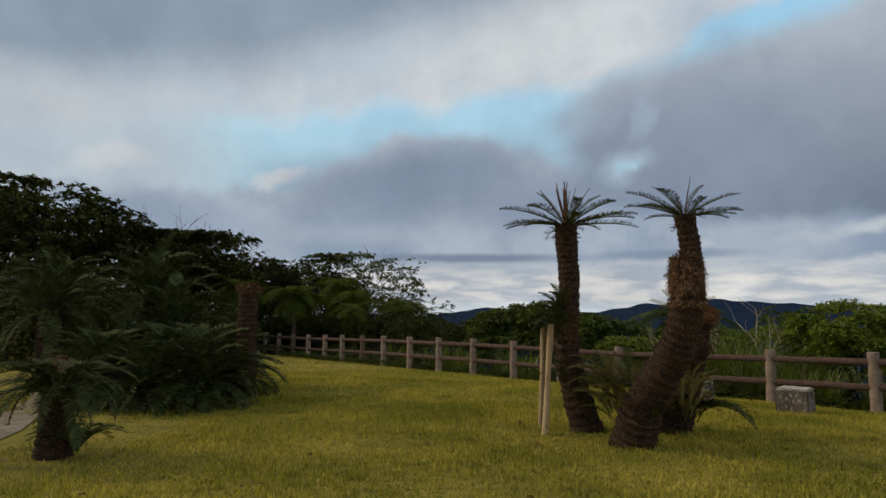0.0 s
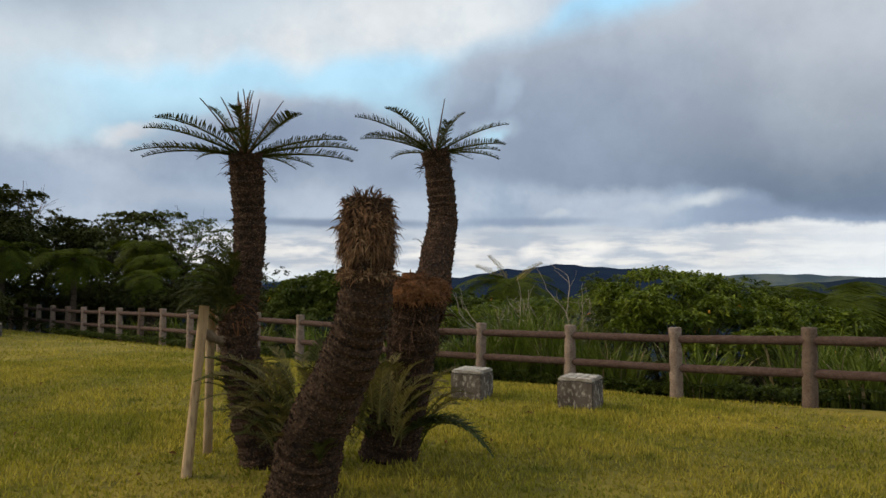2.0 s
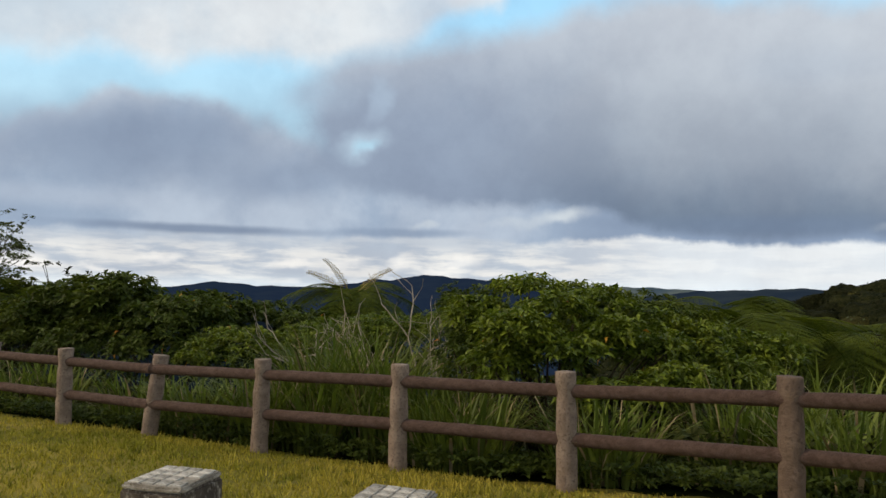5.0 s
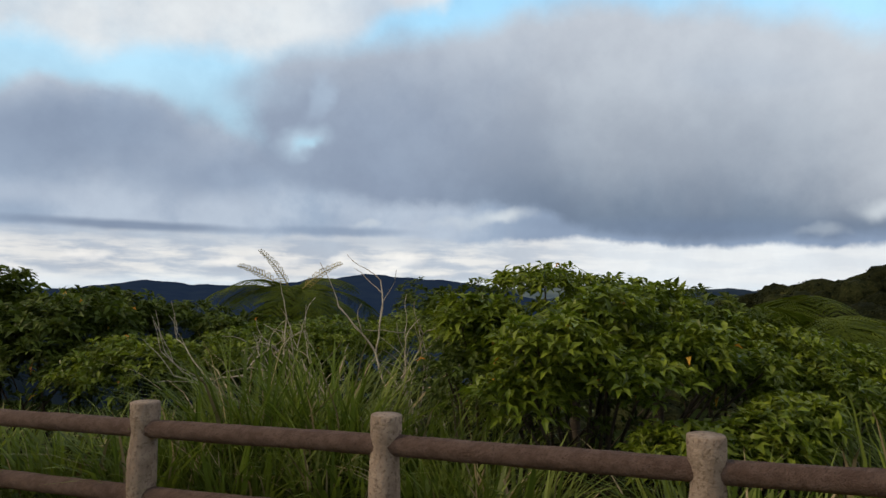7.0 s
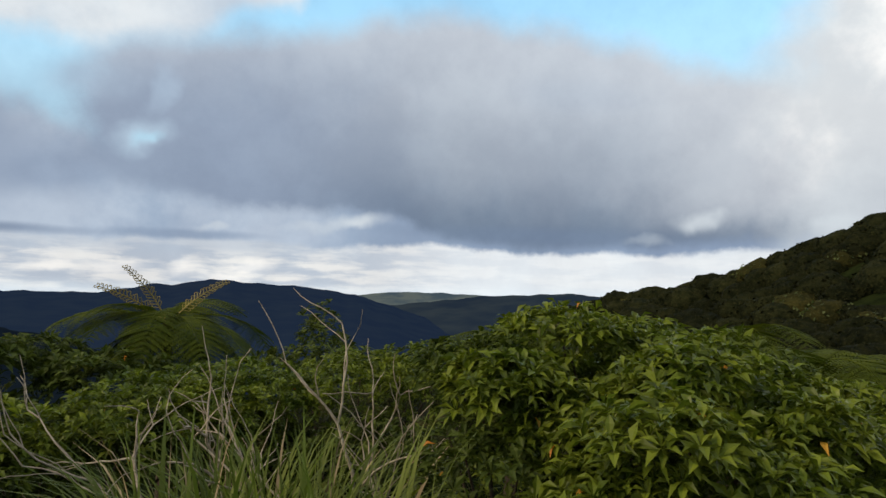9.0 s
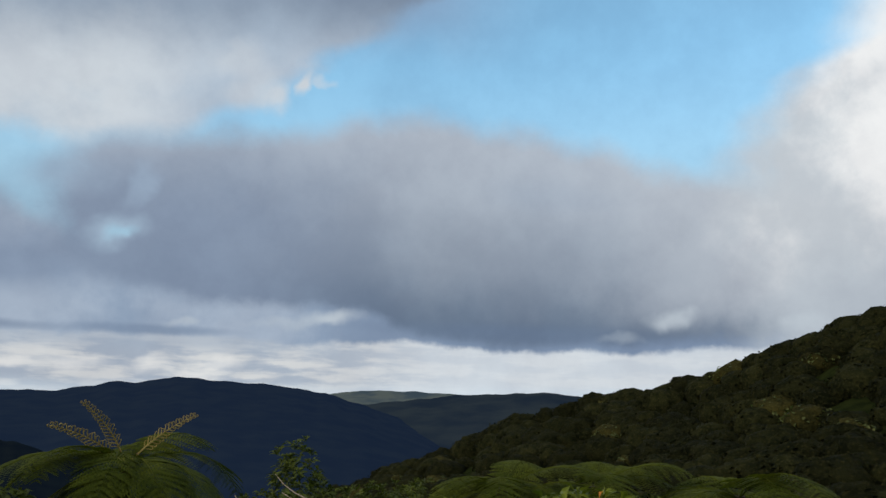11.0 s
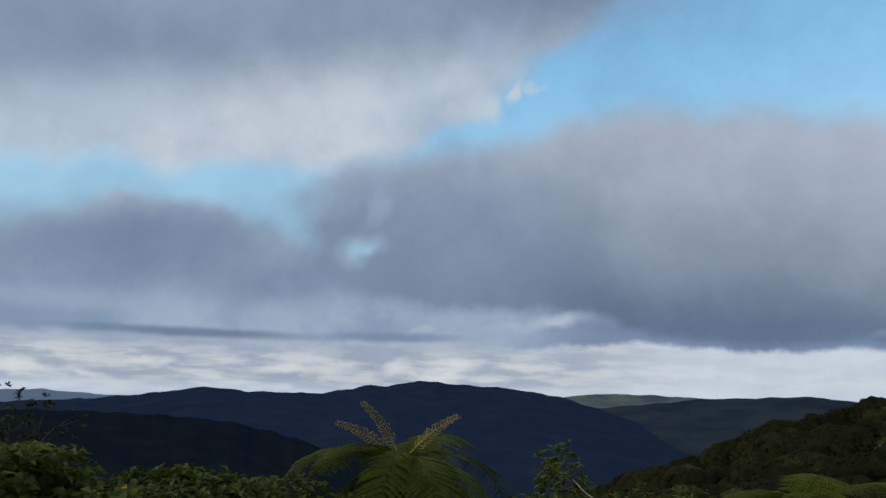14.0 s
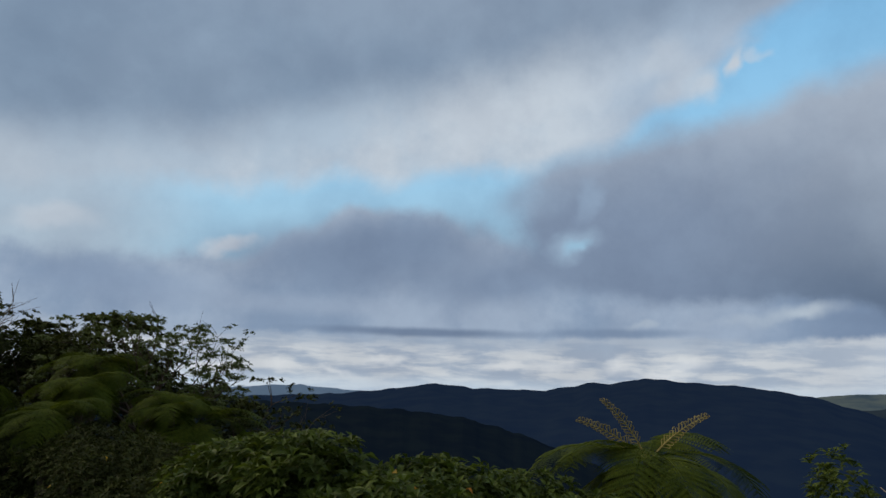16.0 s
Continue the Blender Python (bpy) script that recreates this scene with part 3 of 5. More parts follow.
ridge("backdrop_main_ridge", ((-34, -1.9), (-20, -1.2), (-14, -0.8), (-8, -0.5), (-3.5, 0.0), (0.7, 0.62), (4, 0.3), (10, 0.25), (12.5, 0.7), (14.2, 1.05), (15.5, 0.95), (18.5, 1.5), (22, 1.2), (26, 1.0), (30.5, 0.35), (34, -0.7), (38, -2.0), (42, -3.6), (46, -5.0)), 900, 2500, -170, M_RIDGE, "long dark forested mountain ridge, blue with painted haze", 0.07, 8)
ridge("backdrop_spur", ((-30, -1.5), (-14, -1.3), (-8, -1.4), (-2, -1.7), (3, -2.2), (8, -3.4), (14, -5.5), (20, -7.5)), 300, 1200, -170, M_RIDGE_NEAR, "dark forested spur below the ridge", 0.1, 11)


def wooded_slope():
    """The near hill to the east, closed forest of rounded crowns."""
    crest = ((18, -9.0), (28, -7.8), (33.8, -6.0), (38, -4.4), (43.4, -2.5), (47.5, -0.6), (52, 0.7), (58, 1.9), (63.5, 3.2), (68, 4.7), (72.4, 6.6), (80, 8.6), (95, 9.8), (125, 8.0))
    ca, ce = [c[0] for c in crest], [c[1] for c in crest]

    def surface(az, f):
        top = np.interp(az, ca, ce)
        dist = 34 + (np.interp(az, (18, 40, 70, 125), (230, 180, 120, 100)) - 34) * f
        el = -15 + (top - 1.75 + 15) * f ** 0.62
        return np.stack([4.3 + dist * np.sin(np.radians(az)), 10.9 + dist * np.cos(np.radians(az)), 2.0 + dist * np.tan(np.radians(el))], -1), dist

    az, f = np.meshgrid(np.linspace(18, 125, 90), np.linspace(0, 1, 24), indexing="ij")
    pts, _ = surface(az, f)
    s = Soup()
    s.put(pts, [(i * 24 + j, (i + 1) * 24 + j, (i + 1) * 24 + j + 1, i * 24 + j + 1) for i in range(89) for j in range(23)])
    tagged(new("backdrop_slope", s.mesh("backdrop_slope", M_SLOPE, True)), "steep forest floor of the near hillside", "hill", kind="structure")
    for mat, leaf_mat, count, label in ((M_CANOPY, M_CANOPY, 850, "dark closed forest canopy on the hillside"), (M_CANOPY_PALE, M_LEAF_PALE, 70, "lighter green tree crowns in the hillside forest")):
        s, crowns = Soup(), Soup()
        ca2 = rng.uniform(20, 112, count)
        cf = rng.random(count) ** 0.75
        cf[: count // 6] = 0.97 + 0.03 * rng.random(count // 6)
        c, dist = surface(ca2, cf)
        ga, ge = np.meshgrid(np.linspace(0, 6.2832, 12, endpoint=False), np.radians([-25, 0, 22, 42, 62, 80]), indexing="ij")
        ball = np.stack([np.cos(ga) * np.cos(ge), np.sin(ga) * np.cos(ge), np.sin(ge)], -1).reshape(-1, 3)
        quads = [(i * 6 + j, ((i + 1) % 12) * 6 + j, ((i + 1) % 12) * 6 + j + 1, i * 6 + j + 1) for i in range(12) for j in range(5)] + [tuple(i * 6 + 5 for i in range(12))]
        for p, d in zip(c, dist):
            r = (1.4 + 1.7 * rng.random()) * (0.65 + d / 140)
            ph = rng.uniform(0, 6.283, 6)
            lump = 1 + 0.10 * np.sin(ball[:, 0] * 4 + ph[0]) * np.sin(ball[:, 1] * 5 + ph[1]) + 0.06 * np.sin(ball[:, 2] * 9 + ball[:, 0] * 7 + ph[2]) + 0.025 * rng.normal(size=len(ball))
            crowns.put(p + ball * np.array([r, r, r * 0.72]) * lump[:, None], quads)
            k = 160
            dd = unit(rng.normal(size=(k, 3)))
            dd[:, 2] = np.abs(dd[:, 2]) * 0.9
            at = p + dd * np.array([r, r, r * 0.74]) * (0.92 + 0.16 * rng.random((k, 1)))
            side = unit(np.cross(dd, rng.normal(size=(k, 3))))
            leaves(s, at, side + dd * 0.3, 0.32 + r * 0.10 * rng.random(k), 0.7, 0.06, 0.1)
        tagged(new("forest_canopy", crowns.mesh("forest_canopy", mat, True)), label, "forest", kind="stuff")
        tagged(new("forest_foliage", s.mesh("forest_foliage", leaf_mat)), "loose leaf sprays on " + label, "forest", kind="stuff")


wooded_slope()

def worn_path():
    """A strip of bare gravel beside the lawn."""
    s = Soup()
    n = 40
    u = np.linspace(0, 1, n)
    x, y = -3.55 - 4.6 * u, 3.6 + 9.5 * u
    half = 0.22 + 0.05 * np.sin(u * 23) + 0.03 * np.sin(u * 57)
    pts = np.stack([np.stack([x + o * half, y + o * half * 0.45, hill(x + o * half, y + o * half * 0.45) + 0.012], 1) for o in (-1, 0, 1)], 1)
    s.put(pts, [(i * 3 + j, i * 3 + j + 1, i * 3 + j + 4, i * 3 + j + 3) for i in range(n - 1) for j in range(2)])
    tagged(new("pavement", s.mesh("pavement", M_GRAVEL, True)), "narrow strip of pale worn gravel in the lawn", "path", kind="structure")


M_GRAVEL = material("gravel", ((0.20, 0.17, 0.13), (0.30, 0.26, 0.21), (0.13, 0.12, 0.06)), 6, 0.95, 0.8, 60)
worn_path()

# ---- fence ----
POSTS = [(-13.6, 33.2), (-12.5, 31.9), (-11.4, 30.6), (-10.3, 29.4), (-9.3, 28.2), (-8.3, 27.0), (-7.3, 25.8), (-6.37, 24.7), (-5.45, 23.6), (-4.55, 22.55), (-3.63, 21.5), (-2.72, 20.4), (-1.73, 19.2), (-0.75, 17.98),
         (0.24, 16.87), (1.28, 15.86), (2.34, 14.85), (3.4, 13.84), (4.56, 12.7), (5.76, 11.58), (6.92, 10.4), (8.0, 9.1), (9.1, 7.8), (10.2, 6.5), (11.3, 5.2), (12.4, 3.9), (13.5, 2.6)]
POST_H = 0.95


def post_mesh(name, mat):
    s = Soup()
    zs = np.array([-0.12, 0.0, 0.1, 0.28, 0.36, 0.40, 0.47, 0.6, 0.70, 0.76, 0.80, 0.86, 0.92, 0.945, 0.95])
    rs = np.array([0.092, 0.092, 0.09, 0.09, 0.082, 0.085, 0.089, 0.088, 0.081, 0.076, 0.081, 0.088, 0.089, 0.088, 0.084])
    sides = 16
    ang = np.linspace(0, 6.283, sides, endpoint=False)
    rad = rs[:, None] * (1 + 0.035 * np.sin(ang * 5 + zs[:, None] * 14) + 0.02 * np.sin(ang * 9 - zs[:, None] * 31))
    pts = np.stack([rad * np.cos(ang), rad * np.sin(ang), np.repeat(zs[:, None], sides, 1)], -1)
    fs = [(i * sides + j, i * sides + (j + 1) % sides, (i + 1) * sides + (j + 1) % sides, (i + 1) * sides + j) for i in range(len(zs) - 1) for j in range(sides)]
    fs.append(tuple((len(zs) - 1) * sides + j for j in range(sides)))
    s.put(pts, fs)
    me = s.mesh(name, mat, True)
    return me


def build_fence():
    fence = thing("fence", "imitation-log concrete post and rail fence along the lawn edge", "fence", (0, 0, 0))
    me = post_mesh("post", M_POST)
    dark = post_mesh("post_dark", M_POST_DARK)
    tops = []
    for i, (x, y) in enumerate(POSTS):
        top = float(np.interp(i, (0, 7, 11, 14, 17, 20, 21, 26), (0.06, 0.17, 0.30, 0.37, 0.345, 0.46, 0.55, 0.93)))
        is_dark = i in (10, 21, 6)
        lean = 6.0 if i == 17 else float(rng.uniform(-1, 1))
        turn = float(rng.uniform(0, 360))
        ob = piece("post", dark if is_dark else me, fence, pose(x, y, top - POST_H) @ pose(0, 0, 0, 0, lean, 0) @ pose(0, 0, 0, 0, 0, turn), "dark brown weathered post" if is_dark else "")
        tops.append(Vector((x, y, top)))
    for a, b in zip(tops, tops[1:]):
        for drop in (0.165, 0.575):
            s = Soup()
            n = 14
            p = np.linspace(np.array(a), np.array(b), n) - [0, 0, drop]
            ang = np.linspace(0, 6.283, 12, endpoint=False)
            k = np.arange(n)[:, None]
            ph = rng.uniform(0, 6)
            r = 0.058 * (1 + 0.045 * np.sin(ang * 4 + k * 0.9 + ph) + 0.035 * np.sin(ang * 7 - k * 1.7 + ph))
            mid = (p[0] + p[-1]) / 2
            tube(s, p - mid, r, 12)
            rot = Matrix.Translation(Vector(mid))
            piece("rail", s.mesh("rail", M_RAIL, True), fence, rot)


build_fence()


# ---- stools ----
def stool(x, y, turn, size, tall):
    ob = thing("stool", "square weathered concrete stool with pale lichen-stained top", "stool", (x, y, ground_at(x, y)), "stools on the lawn")
    ob.rotation_euler = (0, 0, radians(turn))
    for name, z0, z1, half, mat, label in (("body", -0.06, tall - 0.035, size / 2, M_STOOL, ""), ("seat", tall - 0.039, tall, size / 2 - 0.003, M_STOOL_TOP, "pale worn seat slab")):
        bm = bmesh.new()
        bmesh.ops.create_cube(bm, size=1, matrix=Matrix.Translation((0, 0, (z0 + z1) / 2)) @ Matrix.Diagonal((half * 2, half * 2, z1 - z0, 1)))
        bmesh.ops.bevel(bm, geom=bm.edges[:], offset=0.014, segments=2, affect="EDGES")
        bmesh.ops.subdivide_edges(bm, edges=[e for e in bm.edges if e.calc_length() > 0.1], cuts=6, use_grid_fill=True)
        for v in bm.verts:
            q = noise.noise_vector(v.co * 9 + Vector((x, y, 0)))
            v.co += q * 0.006
        me = bpy.data.meshes.new(name)
        bm.to_mesh(me)
        bm.free()
        me.materials.append(mat)
        slab = piece(name, me, ob, label=label)
    side = (size - 0.05) / 4
    bm = bmesh.new()
    bmesh.ops.create_cube(bm, size=1, matrix=Matrix.Diagonal((side - 0.012, side - 0.012, 0.012, 1)))
    bmesh.ops.bevel(bm, geom=bm.edges[:], offset=0.003, segments=1, affect="EDGES")
    me = bpy.data.meshes.new("tile")
    bm.to_mesh(me)
    bm.free()
    me.materials.append(M_STOOL_TILE)
    for i in range(4):
        for j in range(4):
            if (i, j) != (3, 1):
                piece("tile", me, slab, pose((i - 1.5) * side, (j - 1.5) * side, tall + 0.002 + 0.002 * random.random(), random.uniform(-1, 1), random.uniform(-1, 1), random.uniform(-1.5, 1.5)))


stool(3.83, 9.74, -34, 0.41, 0.35)
stool(4.95, 8.95, -38, 0.42, 0.35)
stool(-7.3, 20.8, -20, 0.45, 0.34)


# ---- fronds ----
def frond_mesh(name, mat, length, pairs, leaflet, rise=0.35, droop=0.5, vee=0.45, sweep=0.75, bare=0.12, seed=1, wide=0.0065):
    """A feather frond along x: midrib and stiff narrow leaflets in a V."""
    r = np.random.default_rng(seed)
    s = Soup()
    u = np.linspace(0, 1, 12)
    rib = np.stack([length * (u - 0.12 * u ** 3), 0.03 * length * np.sin(u * 3), length * (rise * u - droop * u ** 2.2)], 1)
    tube(s, rib, np.linspace(0.012, 0.003, 12), 4, False)
    f = np.linspace(bare, 0.99, pairs)
    at = np.stack([np.interp(f, u, rib[:, i]) for i in range(3)], 1)
    d = unit(np.stack([np.gradient(at[:, i]) for i in range(3)], 1))
    prof = np.clip(np.sin((0.12 + 0.86 * f) * math.pi) ** 0.55, 0.15, 1)
    for sgn in (1, -1):
        side = np.array([0, sgn, 0.0])
        way = unit(side * (1 - 0.4 * f[:, None]) + d * sweep + np.array([0, 0, vee]) + 0.10 * r.normal(size=(pairs, 3)))
        ln = (leaflet * prof * (0.85 + 0.3 * r.random(pairs)))[:, None]
        wd = unit(np.cross(way, np.array([0, 0, 1.0]) + 0.2 * r.normal(size=(pairs, 3)))) * wide
        mid = at + way * ln * 0.55
        tip = at + way * ln - np.array([0, 0, 0.12]) * ln
        s.many(np.stack([at - wd * 0.6, at + wd * 0.6, mid + wd, tip, mid - wd], 1), [(0, 1, 2, 4), (4, 2, 3)])
    return s.mesh(name, mat)


CROWN = [frond_mesh("frond", M_CYCAD, 0.95, 48, 0.11, 0.22, 0.20, 0.55, 0.5, seed=i, wide=0.0048) for i in range(3)]
SPIKE = frond_mesh("spike", M_STRAW, 0.62, 10, 0.02, 0.1, 0.05, bare=0.6, seed=9)
SUCKER = [frond_mesh("frond", M_CYCAD_OLD, 0.85, 40, 0.14, 0.5, 0.55, 0.3, 0.6, seed=20 + i, wide=0.0058) for i in range(2)]
SUCKER_GREEN = frond_mesh("frond", M_CYCAD, 0.75, 40, 0.13, 0.5, 0.6, 0.3, 0.6, seed=23, wide=0.006)
BUSH = [frond_mesh("frond", M_CYCAD_DARK, 1.15, 60, 0.19, 0.55, 0.70, 0.35, seed=30 + i, wide=0.010) for i in range(3)]


def set_frond(parent, me, at, az, el, size=1.0, roll=0.0, label=""):
    m = Matrix.Translation(Vector(at)) @ pose(0, 0, 0, 0, 0, 90 - az) @ pose(0, 0, 0, 0, -el, 0) @ pose(0, 0, 0, roll) @ Matrix.Scale(size, 4)
    return piece("frond", me, parent, m, label)


def scaly_trunk(parent, pts, radii, spacing=0.024, around=26, stub=0.02, mat=None):
    """A cycad trunk: a core wrapped in rows of old leaf bases."""
    pts = np.array(pts, float)
    seg = np.concatenate([[0], np.cumsum(np.linalg.norm(np.diff(pts, axis=0), axis=1))])
    n = int(seg[-1] / spacing)
    t = np.linspace(0, seg[-1], n)
    # smooth the corners of the line
    line = np.stack([np.interp(t, seg, pts[:, i]) for i in range(3)], 1)
    k = max(3, n // 15)
    pad = np.pad(line, ((k, k), (0, 0)), mode="edge")
    line = np.stack([np.convolve(pad[:, i], np.ones(2 * k + 1) / (2 * k + 1), "valid") for i in range(3)], 1)
    line[0], line[-1] = pts[0], pts[-1]
    rad = np.interp(t, seg, radii) * 0.95 * (1 + 0.03 * np.sin(t * 17) + 0.045 * np.sin(t * 78 + 2 * np.sin(t * 9)) + 0.015 * rng.normal(size=n))
    s = Soup()
    tube(s, line, rad, 18)
    d = unit(np.gradient(line, axis=0))
    u = unit(np.cross(d, np.array([0.0, 1.0, 0.05])))
    v = np.cross(d, u)
    for i in range(n):
        m = max(10, int(around * rad[i] / 0.15))
        a = (np.arange(m) + 0.5 * (i % 2)) * 6.2832 / m + rng.normal(size=m) * 0.06
        out = np.cos(a)[:, None] * u[i] + np.sin(a)[:, None] * v[i]
        tang = np.cross(d[i], out)
        c = line[i] + out * rad[i] * 0.97
        ww = tang * rad[i] * 3.0 / m
        ln = stub * (0.5 + rng.random((m, 1)))
        tip = c + out * ln * 0.7 + d[i] * ln * (0.2 + 0.6 * rng.random((m, 1)))
        low = c - d[i] * spacing * 0.55
        high = c + d[i] * spacing * 0.5
        s.many(np.stack([low, c - ww, high, c + ww, tip], 1), [(0, 3, 4), (3, 2, 4), (2, 1, 4), (1, 0, 4)])
    return piece("trunk", s.mesh("trunk", mat or M_TRUNK), parent)


def straw(parent, name, at, radius, tall, count, length, mat, down=0.6, label=""):
    """A ragged collar of dead leaf stalks."""
    s = Soup()
    a = rng.uniform(0, 6.283, count)
    z = rng.random(count) * tall
    out = np.stack([np.cos(a), np.sin(a), np.zeros(count)], 1)
    r = radius * (1 - 0.35 * np.clip(z / tall - 0.6, 0, 1) * 2)
    p = np.array(at) + out * r[:, None] * 0.95 + np.stack([0 * z, 0 * z, z], 1)
    way = unit(out * 0.5 + rng.normal(size=(count, 3)) * 0.7 + np.stack([0 * z, 0 * z, (z / tall - down) * 1.6], 1))
    ln = (length * (0.4 + rng.random(count)))[:, None]
    wd = unit(np.cross(way, out)) * (0.0016 + 0.006 * rng.random((count, 1)) ** 4)
    mid = p + way * ln * 0.5 + out * 0.01
    tip = p + way * ln - np.array([0, 0, 0.25]) * ln
    s.many(np.stack([p - wd, p + wd, mid + wd, tip, mid - wd], 1), [(0, 1, 2, 4), (4, 2, 3)])
    stem = [o for o in parent.children if o.name.startswith("trunk")]
    piece(name, s.mesh(name, mat), stem[-1] if stem else parent, label=label)


def crown(parent, at, count, size, lo=5, hi=60, meshes=CROWN, spikes=0):
    for i in range(count):
        az = i * 360 / count + float(rng.uniform(-14, 14))
        set_frond(parent, meshes[i % len(meshes)], at, az, float(rng.uniform(lo, hi)), size * float(rng.uniform(0.8, 1.15)), float(rng.uniform(-12, 12)))
    for _ in range(spikes):
        set_frond(parent, SPIKE, at, float(rng.uniform(0, 360)), float(rng.uniform(45, 85)), float(rng.uniform(0.7, 1.1)), label="bare dead leaf stalk")


def cycad_group():
    grp = "cycads on the lawn"
    # tall, with a full crown
    c = thing("cycad", "tall shaggy brown cycad trunk with a crown of feather fronds", "cycad", (0, 0, 0), grp)
    scaly_trunk(c, [(1.70, 6.9, -0.4), (1.52, 6.93, 0.23), (1.43, 6.92, 0.68), (1.45, 6.96, 1.03), (1.51, 7.03, 1.39), (1.48, 7.04, 1.73), (1.46, 6.99, 2.1)], [0.20, 0.16, 0.15, 0.145, 0.125, 0.13, 0.135])
    straw(c, "stub_collar", (1.46, 6.99, 1.93), 0.13, 0.17, 150, 0.09, M_TRUNK, 0.1)
    crown(c, (1.46, 6.99, 2.08), 15, 1.0, -10, 14, spikes=13)
    for az, el in ((300, 48), (80, 40)):
        set_frond(c, CROWN[0], (1.46, 6.99, 2.08), az, el, 0.7)
    straw(c, "wool", (1.44, 6.94, 0.72), 0.15, 0.34, 130, 0.11, M_RUST, 0.8, "rust-brown woolly patch")
    for i in range(36):
        set_frond(c, SUCKER_GREEN, (1.37, 6.87, 0.68 + 0.36 * float(rng.random())), 150 + i * 7, float(rng.uniform(-20, 75)), 0.6)
    for i in range(14):
        set_frond(c, SUCKER_GREEN, (1.47, 6.88, 0.1 + 0.25 * float(rng.random())), 100 + i * 15, float(rng.uniform(0, 60)), 0.55)
    # stout headless trunk
    c = thing("cycad", "stout leaning cycad trunk topped by a mop of dead straw", "cycad", (0, 0, 0), grp)
    scaly_trunk(c, [(1.98, 6.12, -0.4), (2.05, 5.97, 0.1), (2.19, 5.76, 0.41), (2.33, 5.6, 0.75), (2.39, 5.50, 1.05), (2.38, 5.48, 1.57)], [0.25, 0.205, 0.185, 0.165, 0.155, 0.15])
    straw(c, "straw_head", (2.38, 5.48, 1.25), 0.152, 0.33, 2600, 0.07, M_STRAW, 1.35, "mop of dead straw-coloured leaf stalks")
    straw(c, "straw_strands", (2.38, 5.48, 1.24), 0.150, 0.31, 260, 0.075, M_STRAW_PALE, 0.9, "pale thin dead stalks over the mop")
    straw(c, "scale_ring", (2.385, 5.49, 1.12), 0.166, 0.05, 420, 0.035, M_STRAW_PALE, 0.45, "ring of pale dry scales")
    straw(c, "straw_tuft", (2.38, 5.48, 1.54), 0.09, 0.06, 240, 0.07, M_STRAW, 0.0)
    straw(c, "straw_skirt", (2.385, 5.49, 1.12), 0.165, 0.07, 320, 0.05, M_STRAW, 0.7)
    for i in range(52):
        az = float(rng.uniform(150, 380))
        set_frond(c, (SUCKER + [SUCKER_GREEN])[i % 3], (2.02 + 0.22 * math.sin(radians(az)), 6.28 + 0.18 * math.cos(radians(az)), -0.1 + 0.45 * float(rng.random())), az, float(rng.uniform(5, 75)), float(rng.uniform(0.42, 0.72)), label="yellowing sucker frond")
    for i in range(8):
        set_frond(c, SUCKER_GREEN, (2.12, 5.72, 0.02), float(rng.uniform(100, 220)), float(rng.uniform(20, 70)), 0.28)
    # bent, with a rusty knee
    c = thing("cycad", "bent cycad trunk rising from a rust-brown woolly stump", "cycad", (0, 0, 0), grp)
    scaly_trunk(c, [(2.58, 6.98, -0.45), (2.67, 6.85, 0.05), (2.75, 6.68, 0.5), (2.78, 6.58, 0.85), (2.79, 6.52, 1.10)], [0.25, 0.22, 0.20, 0.19, 0.185])
    scaly_trunk(c, [(2.87, 6.75, 0.85), (2.97, 7.05, 1.08), (3.06, 7.42, 1.36), (3.15, 7.65, 1.68), (3.12, 7.67, 2.0), (3.07, 7.67, 2.31)], [0.15, 0.15, 0.145, 0.135, 0.13, 0.135])
    straw(c, "wool_collar", (2.79, 6.52, 0.96), 0.22, 0.16, 1500, 0.06, M_RUST, 0.6, "matted rust-brown woolly collar")
    s = Soup()
    k = np.linspace(0, 1, 9)
    ang = np.linspace(0, 6.283, 22, endpoint=False)
    lump = 1 + 0.10 * np.sin(ang * 5 + k[:, None] * 7) + 0.07 * np.sin(ang * 9 - k[:, None] * 13) + 0.05 * rng.normal(size=(9, 22))
    tube(s, np.stack([2.79 + 0 * k, 6.52 + 0 * k, 0.955 + 0.17 * k], 1), (0.15 + 0.075 * np.sin(0.35 + k * 2.5) ** 0.7)[:, None] * lump, 22)
    piece("wool_mat", s.mesh("wool_mat", M_RUST, True), c, label="thick matted rust-brown wool")
    s = Soup()
    k = np.linspace(0, 1, 6)
    tube(s, np.stack([2.75 + 0 * k, 6.50 + 0 * k, 1.08 + 0.09 * k], 1), (0.095 - 0.02 * k)[:, None] * (1 + 0.10 * np.sin(ang * 3 + k[:, None] * 5) + 0.07 * rng.normal(size=(6, 22))), 22)
    piece("cut_stem", s.mesh("cut_stem", M_RUST, True), c, label="reddish-brown cut stem end")
    straw(c, "dead_fringe", (2.79, 6.54, 0.68), 0.20, 0.32, 420, 0.13, M_TRUNK, 1.1)
    straw(c, "stump_tuft", (2.79, 6.52, 1.08), 0.10, 0.07, 160, 0.06, M_RUST, 0.1)
    straw(c, "stub_collar", (3.07, 7.67, 2.13), 0.125, 0.17, 140, 0.085, M_TRUNK, 0.1)
    crown(c, (3.07, 7.67, 2.29), 15, 0.86, -6, 24, spikes=3)
    for az, el in ((290, 46), (60, 50)):
        set_frond(c, CROWN[1], (3.07, 7.67, 2.29), az, el, 0.7)
    for i in range(40):
        az = float(rng.uniform(20, 340))
